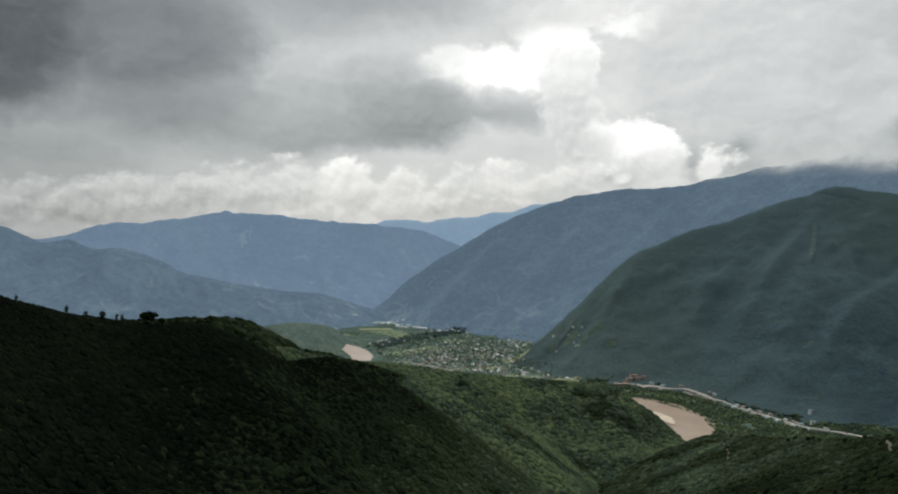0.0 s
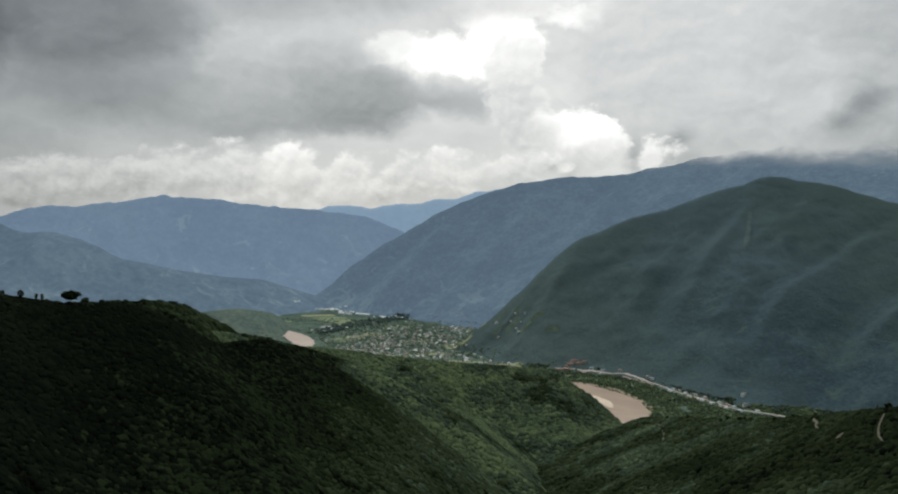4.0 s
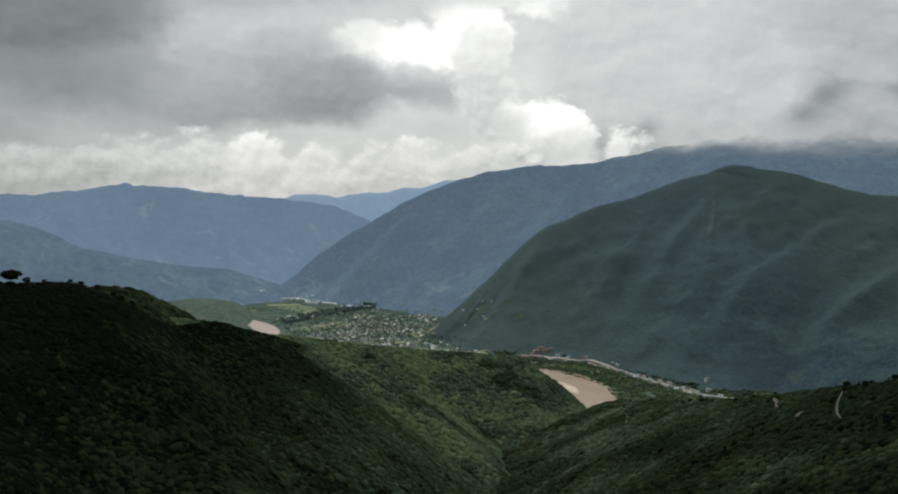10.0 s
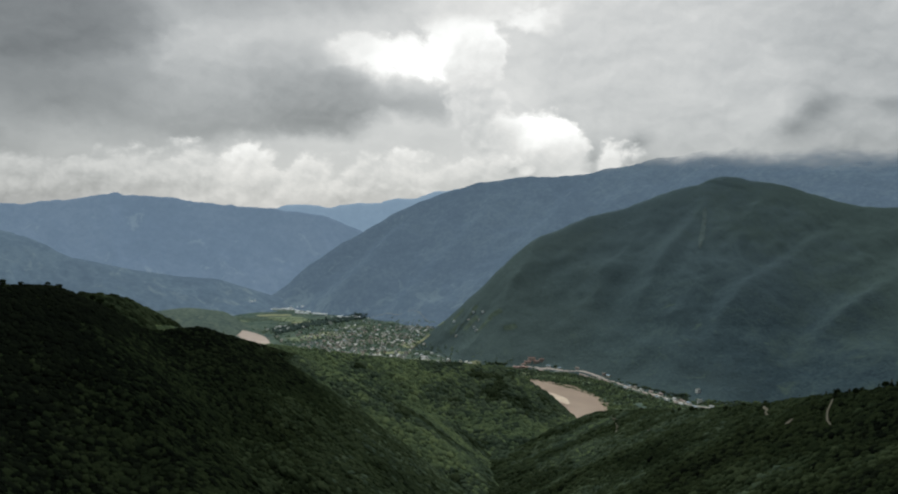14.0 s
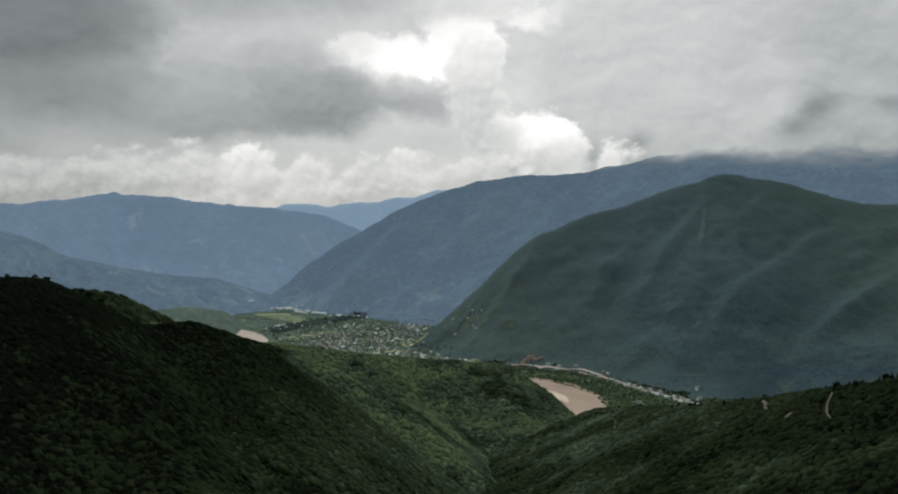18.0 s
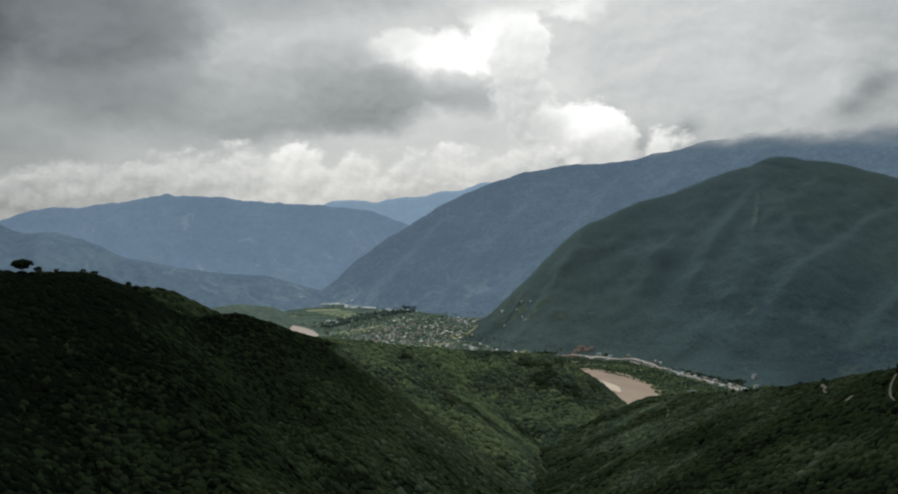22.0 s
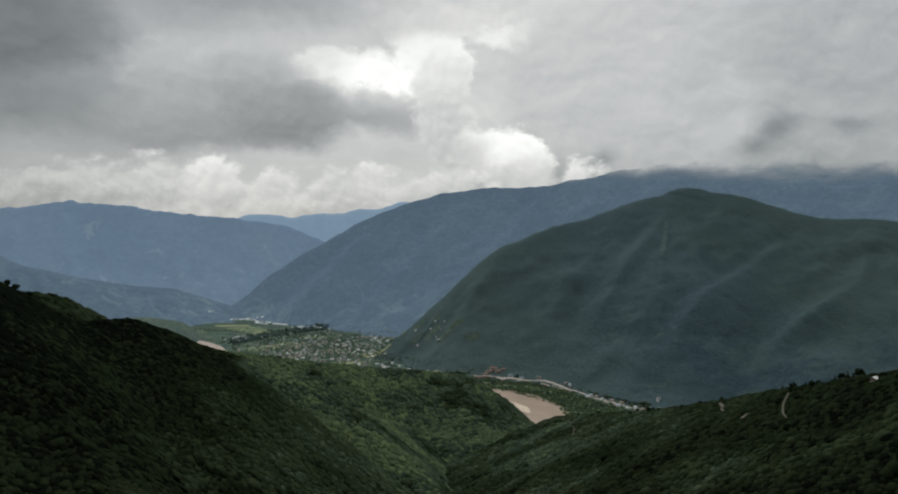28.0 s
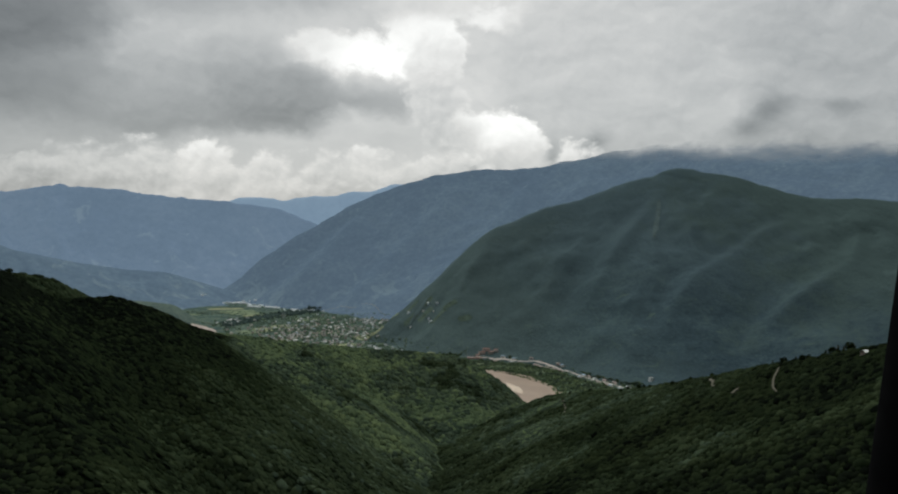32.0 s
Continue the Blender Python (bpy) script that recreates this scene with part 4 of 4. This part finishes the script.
# darker copy of the valley crowns, shade and haze in its colour
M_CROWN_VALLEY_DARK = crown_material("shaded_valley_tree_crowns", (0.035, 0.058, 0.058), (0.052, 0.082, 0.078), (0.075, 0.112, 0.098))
town_wood()
M_TERRACE = plain_material("olive_terraces", (0.088, 0.128, 0.102), 0.95, 0.0, 0.45, 0.05)
for k, (x, y, a, b, turn) in enumerate(((404, 2852, 24, 12, 30), (477, 2713, 32, 12, 20), (440, 2770, 34, 14, 40), (520, 2740, 26, 11, 10), (455, 2830, 24, 10, 35), (390, 2780, 26, 12, 20), (560, 2660, 26, 10, 5))):
    field("terrace_%d" % (k + 1), x, y, a, b, turn, M_TERRACE, "olive green terraced patch on the mountain's lower slope", 260 + k)

# ---------------------------------------------------------------- houses, bridge, crest trees


def part(name, bm, material, parent=None, label=""):
    """Links a bmesh as one mesh object under a thing or a part."""
    me = bpy.data.meshes.new(name)
    bm.to_mesh(me)
    bm.free()
    me.materials.append(material)
    ob = new(name, me)
    if parent:
        ob.parent = parent
    return tagged(ob, label)


def box(bm, x0, x1, y0, y1, z0, z1):
    m = Matrix.LocRotScale(((x0 + x1) / 2, (y0 + y1) / 2, (z0 + z1) / 2), None, (x1 - x0, y1 - y0, z1 - z0))
    bmesh.ops.create_cube(bm, size=1.0, matrix=m)


def thing(name, label, category, group=""):
    return tagged(new(name), label, category, group)


# the pale wall and pale tin are bluish white to imitate distant haze
WALLS = {k: plain_material(k + "_wall", c, 0.85, 0.2, 0.12, 0.4) for k, c in
         (("white", (0.78, 0.80, 0.80)), ("pale", (0.84, 0.91, 0.97)), ("cream", (0.70, 0.67, 0.60)), ("pink", (0.62, 0.54, 0.49)), ("brick", (0.40, 0.33, 0.29)), ("blue", (0.54, 0.63, 0.68)))}
ROOFS = {k: plain_material(k + "_roof", c, 0.6, 0.4, 0.15, 0.5) for k, c in
         (("grey tin", (0.42, 0.47, 0.48)), ("rusty tin", (0.33, 0.29, 0.265)), ("concrete", (0.42, 0.44, 0.43)), ("blue tin", (0.28, 0.40, 0.50)), ("white tin", (0.74, 0.76, 0.76)), ("pale tin", (0.80, 0.87, 0.92)), ("red", (0.245, 0.145, 0.122)))}
M_PANE = plain_material("dark_window_pane", (0.03, 0.035, 0.04), 0.15, 0.5, 0.1, 1.0)
M_DOOR = plain_material("brown_wooden_door", (0.16, 0.09, 0.05), 0.6, 0.3, 0.2, 2.0)


def house(wall, roof, a, b, storeys, flat, label, group, name="house", category="house"):
    """A house of a by b metres; its wall, roof, door and windows are its parts."""
    h = 2.9 * storeys
    root = thing(name, label, category, group)
    bm = bmesh.new()
    box(bm, -a / 2, a / 2, -b / 2, b / 2, -7.0, h)
    if not flat:
        # gable ends
        vs = [bm.verts.new(v) for v in ((-a / 2, -b / 2, h), (-a / 2, b / 2, h), (-a / 2, 0, h + b * 0.26), (a / 2, -b / 2, h), (a / 2, b / 2, h), (a / 2, 0, h + b * 0.26))]
        bm.faces.new(vs[:3])
        bm.faces.new(vs[3:][::-1])
    part("wall", bm, WALLS[wall], root)
    bm = bmesh.new()
    if flat:
        box(bm, -a / 2 - 0.4, a / 2 + 0.4, -b / 2 - 0.4, b / 2 + 0.4, h, h + 0.25)
        for x0, x1, y0, y1 in ((-a / 2, a / 2, -b / 2, -b / 2 + 0.2), (-a / 2, a / 2, b / 2 - 0.2, b / 2), (-a / 2, -a / 2 + 0.2, -b / 2 + 0.2, b / 2 - 0.2), (a / 2 - 0.2, a / 2, -b / 2 + 0.2, b / 2 - 0.2)):
            box(bm, x0, x1, y0, y1, h + 0.25, h + 1.0)
        box(bm, -a / 2 + 0.6, -a / 2 + 3.2, -1.4, 1.6, h + 0.25, h + 2.6)
    else:
        top, e, k = h + b * 0.26 + 0.15, 0.7, 0.18
        for side in (-1, 1):
            y = side * (b / 2 + e)
            z = h + 0.15 - e * 0.52
            vs = [bm.verts.new(v) for v in ((-a / 2 - e, y, z), (a / 2 + e, y, z), (a / 2 + e, 0, top), (-a / 2 - e, 0, top), (-a / 2 - e, y, z + k), (a / 2 + e, y, z + k), (a / 2 + e, 0, top + k), (-a / 2 - e, 0, top + k))]
            for f in ((0, 1, 2, 3), (7, 6, 5, 4), (0, 4, 5, 1), (1, 5, 6, 2), (2, 6, 7, 3), (3, 7, 4, 0)):
                bm.faces.new([vs[i] for i in f])
    bmesh.ops.recalc_face_normals(bm, faces=bm.faces)
    part("roof", bm, ROOFS[roof], root)
    bm = bmesh.new()
    box(bm, -0.55, 0.55, -b / 2 - 0.06, -b / 2 + 0.02, 0.0, 2.1)
    part("door", bm, M_DOOR, root)
    for st in range(storeys):
        for x in (-a * 0.32, a * 0.32):
            bm = bmesh.new()
            box(bm, x - 0.7, x + 0.7, -b / 2 - 0.05, -b / 2 + 0.02, st * 2.9 + 1.0, st * 2.9 + 2.2)
            part("window", bm, M_PANE, root)
    return root


HOUSE_KINDS = [
    ("white", "concrete", 11, 9, 2, True, "white two-storey house with a flat concrete roof"), ("white", "grey tin", 12, 8, 1, False, "white house with a grey tin gable roof"),
    ("cream", "concrete", 10, 8, 2, True, "cream two-storey house with a flat concrete roof"), ("pink", "rusty tin", 11, 7, 1, False, "pink house with a rusty tin gable roof"),
    ("brick", "rusty tin", 10, 7, 1, False, "low brick house with a rusty tin gable roof"), ("blue", "grey tin", 11, 8, 1, False, "pale blue house with a grey tin gable roof"),
    ("white", "white tin", 13, 9, 1, False, "white house with a bright tin gable roof"), ("cream", "blue tin", 11, 8, 1, False, "cream house with a blue tin gable roof"),
    ("brick", "concrete", 9, 8, 2, True, "narrow brick house with a flat concrete roof"), ("pink", "concrete", 12, 9, 2, True, "pink two-storey house with a flat concrete roof"),
    ("cream", "grey tin", 7, 5, 1, False, "small cream cottage with a grey tin gable roof"),
    ("pale", "pale tin", 13, 8, 1, False, "pale white house with a bright tin gable roof"), ("pale", "pale tin", 11, 9, 2, True, "pale white two-storey house with a flat roof"),
]


def build_houses():
    rng = random.Random(31)
    base = []
    taken = []

    def put(x, y, turn, kind, group):
        if any((x - u) ** 2 + (y - v) ** 2 < 15 ** 2 for u, v in taken):
            return False
        ends = land_height([x - 7, x + 7, x, x, x], [y, y, y - 7, y + 7, y])
        z = float(ends[4])
        if max(abs(ends[1] - ends[0]), abs(ends[3] - ends[2])) > STEEPEST[group]:
            return False
        taken.append((x, y))
        wall, roof, a, b, st, flat, label = HOUSE_KINDS[kind]
        m = pose(x, y, z + 0.3, 0, 0, turn)
        key = (kind, group)
        if key not in made:
            made[key] = house(wall, roof, a, b, st, flat, label, group)
            made[key].matrix_basis = m
        else:
            copy_thing(made[key], m)
        return True

    made = {}
    for group, spots in CLUSTERS.items():
        for x0, y0, sx, sy, turn, count, kinds in spots:
            done = tries = 0
            while done < count and tries < count * 30:
                tries += 1
                x, y = rng.gauss(x0, sx), rng.gauss(y0, sy)
                if y < 2430 + 0.45 * abs(x) and x < 300 and group == "town houses":
                    continue
                done += put(x, y, turn + rng.choice((0, 90)) + rng.uniform(-14, 14), rng.choice(kinds), group)
    # both sides of the road
    line = smooth_line([(607, 2449), (664, 2418), (729, 2385), (757, 2328), (795, 2252), (818, 2150), (860, 2075), (880, 2012), (905, 1955), (985, 1900)], 17)
    d = np.gradient(line, axis=0)
    for (x, y), (dx, dy) in zip(line, d):
        for side in (-1, 1):
            if rng.random() < 0.5:
                k = side * rng.uniform(12, 20) / math.hypot(dx, dy)
                put(x - dy * k, y + dx * k, math.degrees(math.atan2(dy, dx)) + rng.uniform(-8, 8), rng.choice((1, 2, 3, 3, 4, 4, 5, 7)), "roadside houses")


# how far the ground may fall under a house, in metres
STEEPEST = {"town houses": 3.5, "village houses": 3.5, "hamlet houses": 9.0, "roadside houses": 7.0}
CLUSTERS = {
    "town houses": [(-10, 2870, 105, 110, 12, 84, (0, 1, 2, 3, 4, 5, 6, 8, 9)), (130, 3110, 115, 150, 20, 58, (0, 1, 2, 3, 5, 6, 7, 9)), (290, 3310, 45, 60, 30, 22, (0, 1, 2, 6)),
                    (215, 2640, 50, 28, 10, 12, (0, 1, 6)), (10, 2590, 110, 60, 12, 34, (0, 1, 2, 3, 4, 5, 6, 8)), (300, 2560, 70, 40, 0, 10, (1, 2, 4, 6)), (-255, 3230, 28, 60, 25, 12, (0, 1, 6))],
    "village houses": [(-360, 3868, 34, 10, 10, 12, (11, 11, 12)), (-270, 3886, 34, 10, 10, 12, (11, 11, 12)), (-200, 3790, 20, 14, 40, 7, (11, 12)), (60, 3620, 70, 20, 10, 8, (11, 12)), (252, 3622, 22, 10, 0, 5, (11, 12)), (-40, 3632, 22, 8, 0, 5, (11, 12)), (46, 3690, 24, 8, 0, 4, (11, 12))],
    "hamlet houses": [(413, 2785, 26, 26, 30, 3, (5, 10)), (455, 2725, 24, 24, 10, 3, (5, 10)), (520, 2770, 40, 30, 10, 2, (5, 10))],
}
build_houses()


def town_fill():
    """The packed small houses between the larger ones, too many and too small to tell apart."""
    rng = np.random.default_rng(55)
    x = np.r_[rng.normal(-5, 110, 90), rng.normal(120, 120, 70), rng.uniform(-128, 30, 46)]
    y = np.r_[rng.normal(2780, 140, 90), rng.normal(3110, 150, 70), rng.uniform(-9, 9, 46)]
    y[-46:] += 2632 - 0.92 * x[-46:]
    keep = y > 2430 + 0.45 * np.abs(x)
    x, y = x[keep], y[keep]
    z = land_height(x, y)
    unit = np.array([(-1, -1, -0.6), (1, -1, -0.6), (1, 1, -0.6), (-1, 1, -0.6), (-1, -1, 0.55), (1, -1, 0.55), (1, 1, 0.55), (-1, 1, 0.55), (-1, 0, 1.0), (1, 0, 1.0)])
    tris = np.array([(0, 1, 5), (0, 5, 4), (1, 2, 6), (1, 6, 5), (2, 3, 7), (2, 7, 6), (3, 0, 4), (3, 4, 7), (4, 5, 9), (4, 9, 8), (7, 8, 9), (7, 9, 6), (4, 8, 7), (5, 6, 9)])
    size = rng.uniform(2.5, 4.5, len(x))
    me = joined("town_fill", np.stack([x, y, z + 2.0], -1), size, rng.uniform(3.0, 6.0, len(x)), [(unit, tris)], M_TOWN, 56, False)
    tagged(new("small_houses", me), "packed small houses and sheds of the valley town", "houses", kind="stuff")


def town_material():
    mat, tree, bsdf = new_material("mixed_small_houses", 0.8, 0.2)
    geo = tree.nodes.new("ShaderNodeNewGeometry")
    tint = ramp_of(tree, Val(tree, geo.outputs["Random Per Island"]), [(0.0, (0.34, 0.30, 0.26)), (0.25, (0.46, 0.45, 0.41)), (0.45, (0.66, 0.67, 0.66)), (0.6, (0.44, 0.48, 0.49)), (0.8, (0.56, 0.52, 0.46)), (1.0, (0.74, 0.76, 0.75))])
    grime = noise_of(tree, Val(tree, geo.outputs["Position"]), 0.8, 4, 0.6) * 0.5 + 0.7
    tree.links.new(mix_colour(tree, 1.0, tint, grime, "MULTIPLY").socket, bsdf.inputs["Base Color"])
    return mat


M_TOWN = town_material()
town_fill()


def long_hall(x, y, turn, a, b, storeys, wall, roof, label, group):
    root = house(wall, roof, a, b, storeys, False, label, group, "hall", "hall")
    root.matrix_basis = pose(x, y, float(land_height(x, y)) + 0.5, 0, 0, turn)


for x, y, turn, a, b, st in ((584, 2482, 2, 20, 8, 2), (612, 2478, -8, 18, 8, 2), (600, 2494, 0, 22, 8, 2), (630, 2484, -10, 13, 7, 2), (570, 2474, 5, 12, 7, 1)):
    long_hall(x, y, turn, a, b, st, "pink" if a < 38 else "cream", "red", "long hall with a red gable roof above the road", "red-roofed halls")
for x, y, turn, a in ((545, 2461, -14, 22), (568, 2455, -16, 22)):
    long_hall(x, y, turn, a, 8, 1, "brick", "red", "low red-roofed brick shed beside the road", "red-roofed halls")
for x, y, turn, a, b, st in ((964, 2056, 20, 10, 9, 3), (938, 1987, -10, 11, 9, 3)):
    r = house("white", "concrete", a, b, st, True, "bright white building standing alone by the road", "white buildings")
    r.matrix_basis = pose(x, y, float(land_height(x, y)) + 0.5, 0, 0, turn)
r = house("brick", "white tin", 6.2, 3.2, 1, False, "small brick shed with a bright tin roof on the wooded spur", "", "shed", "shed")
r.matrix_basis = pose(416, 530, float(land_height(416, 530)) - 1.6, 0, 0, 35)


for x, y, turn, a, b, st in ((-128, 3688, -26, 74, 12, 2), (-212, 3728, -26, 66, 10, 1)):
    long_hall(x, y, turn, a, b, st, "pale", "pale tin", "long bright white hall near the far village", "white halls")

M_BARK = plain_material("grey_brown_bark", (0.10, 0.075, 0.05), 0.9, 0.2, 0.3, 3.0)
M_LEAF = crown_material("dark_tree_leaves", (0.006, 0.010, 0.005), (0.011, 0.018, 0.008), (0.020, 0.031, 0.012))


def limb(bm, a, b, ra, rb, bend, sides=6, rings=5):
    """A tapered, slightly bent limb from a to b."""
    a, b = Vector(a), Vector(b)
    axis = (b - a).normalized()
    side = axis.orthogonal().normalized()
    up = axis.cross(side)
    last = None
    for k in range(rings):
        t = k / (rings - 1)
        c = a.lerp(b, t) + side * bend * math.sin(t * math.pi)
        r = ra + (rb - ra) * t
        ring = [bm.verts.new(c + (side * math.cos(q) + up * math.sin(q)) * r) for q in (2 * math.pi * i / sides for i in range(sides))]
        if last:
            for i in range(sides):
                bm.faces.new((last[i], last[(i + 1) % sides], ring[(i + 1) % sides], ring[i]))
        last = ring
    bm.faces.new(last)


def tree(x, y, z, height, width, form, label, group, seed):
    """form: round, umbrella, slim, bush or pine."""
    rng = random.Random(seed)
    root = thing("tree", label, "tree", group)
    root.matrix_basis = pose(x, y, z, 0, 0, rng.uniform(0, 360))
    low = {"round": 0.28, "umbrella": 0.55, "slim": 0.22, "pine": 0.12, "bush": 0.0, "broad": 0.34}[form]
    bm = bmesh.new()
    limb(bm, (0, 0, -1.0), (0.06 * width, 0, height * 0.8), 0.035 * height + 0.05, 0.012 * height, 0.05 * height)
    trunk = part("trunk", bm, M_BARK, root)
    for k in range(6):
        bm = bmesh.new()
        q = k * 1.05 + rng.uniform(-0.3, 0.3)
        z0 = height * rng.uniform(low * 0.8, 0.6)
        out = width * rng.uniform(0.25, 0.40)
        limb(bm, (0, 0, z0), (math.cos(q) * out, math.sin(q) * out, min(height * 0.9, z0 + height * rng.uniform(0.12, 0.3))), 0.014 * height, 0.005 * height, 0.02 * height, 5, 4)
        part("limb", bm, M_BARK, trunk)
    pts, size = [], []
    while len(pts) < int(70 + 14 * width):
        u, v, w = rng.uniform(-1, 1), rng.uniform(-1, 1), rng.uniform(0, 1)
        r = math.hypot(u, v)
        if form == "pine":
            lim = (1 - w) * (0.75 + 0.25 * math.sin(w * 26))
        elif form == "umbrella":
            lim = 1 - 0.6 * (2 * w - 0.9) ** 2
        else:
            lim = math.sqrt(max(0, 1 - (2 * w - 0.9) ** 2))
        lim *= 0.80 + 0.32 * noise.noise((u * 2.2 + seed, v * 2.2, w * 3))
        if r > lim or (r < lim * 0.45 and rng.random() < 0.7):
            continue
        pts.append((u * width / 2, v * width / 2, height * (low + (1 - low) * w)))
        size.append((0.055 + 0.06 * rng.random()) * (0.5 * width + 0.5 * height))
    size = np.array(size)
    me = joined("crown", np.array(pts), size, size * 0.8, SMALL_CROWNS, M_LEAF, seed)
    crown = new("crown", me)
    crown.parent = root
    return root


# along the crest of the near ridge: metres along it, height, width, form
CREST_TREES = [(309, 8, 13, "bush"), (321, 8, 12, "bush"), (315, 7, 9, "bush"), (333, 9.5, 6, "umbrella"), (360, 5.5, 7, "round"), (364, 4.5, 5, "round"), (384, 6.5, 7.5, "umbrella"), (390, 4.5, 4, "round"),
               (402, 5, 2.6, "slim"), (434, 6.5, 3, "slim"), (447, 4.5, 3.4, "round"), (458, 6, 5, "round"), (467, 5.4, 2.6, "slim"), (470.5, 5.4, 2.6, "slim"), (488, 9.6, 13.5, "broad"), (497.5, 4.8, 6, "round"),
               (509, 3.2, 4, "round"), (527, 3.6, 4, "round"), (535, 3.6, 6, "round"), (561, 5.2, 5, "round"), (567, 5, 6, "round"), (578, 4.5, 6, "round")]
TREE_LABELS = {"round": "dark round-crowned tree on the bare crest of the ridge", "umbrella": "spreading flat-topped tree standing against the valley haze", "broad": "broad spreading tree standing alone on the bare crest", "slim": "slim upright tree on the crest of the ridge", "bush": "dense dark thicket on the steep crest of the ridge", "pine": "tall dark conifer on the wooded spur"}
for k, (s, h, w, form) in enumerate(CREST_TREES):
    q = NEAR_RIDGE.surface(np.array(float(s)), np.array(0.0))
    tree(q[0], q[1], q[2] - 0.6, h, w, form, TREE_LABELS[form], "trees on the crest", 300 + k)
for k, (s, h, w) in enumerate(((287, 9, 4), (291, 11, 4.6), (296, 9.5, 4), (301, 11, 4.5), (306, 9, 4.2), (312, 8, 4), (340, 7, 4), (352, 8, 4.5))):
    q = RIGHT_SPUR.surface(np.array(float(s)), np.array(2.0))
    if k % 3 == 1:
        tree(q[0], q[1], q[2] - 0.4, h * 0.8, w * 1.6, "round", "dark round-crowned tree among conifers on the spur", "trees on the spur", 400 + k)
    else:
        tree(q[0], q[1], q[2] - 0.4, h * 0.85, w * 1.15, "pine", TREE_LABELS["pine"], "trees on the spur", 400 + k)

rng = random.Random(71)
for k in range(26):
    # the uneven skyline of the spur
    q = RIGHT_SPUR.surface(np.array(rng.uniform(150, 860)), np.array(rng.uniform(-3, 14)))
    tall = rng.uniform(3.6, 6.8)
    if k % 4 == 0:
        tree(q[0], q[1], q[2] - 0.3, tall * 1.1, tall * 0.55, "pine", "small dark conifer in the woods on the spur", "trees on the spur", 500 + k)
    else:
        tree(q[0], q[1], q[2] - 0.3, tall, tall * rng.uniform(0.75, 1.1), "round", "dark round-crowned tree among conifers on the spur", "trees on the spur", 500 + k)


def pylon():
    """A leaning tubular post standing in for the cabin's window frame, placed to fit the camera's view, with added
    flanges, footing and plate.
    """
    low, lean = Vector((50.02, 67.70, float(land_height(50.02, 67.70)))), Vector((0.0573, -0.0468, 1.0))
    root = thing("pylon", "dark leaning post standing in for the cabin window frame", "pylon")
    root.matrix_basis = pose(*low)
    tall = 432.0 - low.z
    bm = bmesh.new()
    limb(bm, lean * -1.0, lean * tall, 0.52, 0.38, 0.0, 20, 12)
    for f in bm.faces:
        f.smooth = True
    part("mast", bm, M_STEEL, root)
    for h in (tall * 0.3, tall * 0.62, tall - 0.2):
        bm = bmesh.new()
        r = 0.52 - 0.14 * h / tall + 0.10
        bmesh.ops.create_cone(bm, cap_ends=True, segments=20, radius1=r, radius2=r, depth=0.10, matrix=Matrix.Translation(lean * h))
        part("flange", bm, M_STEEL, root)
    bm = bmesh.new()
    box(bm, -1.1, 1.1, -1.1, 1.1, -1.5, 0.5)
    bmesh.ops.bevel(bm, geom=bm.edges[:], offset=0.06, segments=2, affect="EDGES")
    part("footing", bm, ROOFS["concrete"], root, "grey concrete footing")
    bm = bmesh.new()
    box(bm, -0.16, 0.16, -0.02, 0.02, -0.36, 0.36)
    bmesh.ops.bevel(bm, geom=bm.edges[:], offset=0.008, segments=1, affect="EDGES")
    plate = part("plate", bm, ROOFS["grey tin"], root, "pale grey metal plate")
    plate.matrix_basis = root.matrix_basis.inverted() @ pose(53.00, 64.69, 420.5, 0, 0, -38.6)


M_STEEL = plain_material("dark_painted_steel", (0.006, 0.0065, 0.007), 0.9, 0.0, 0.3, 1.5)
pylon()
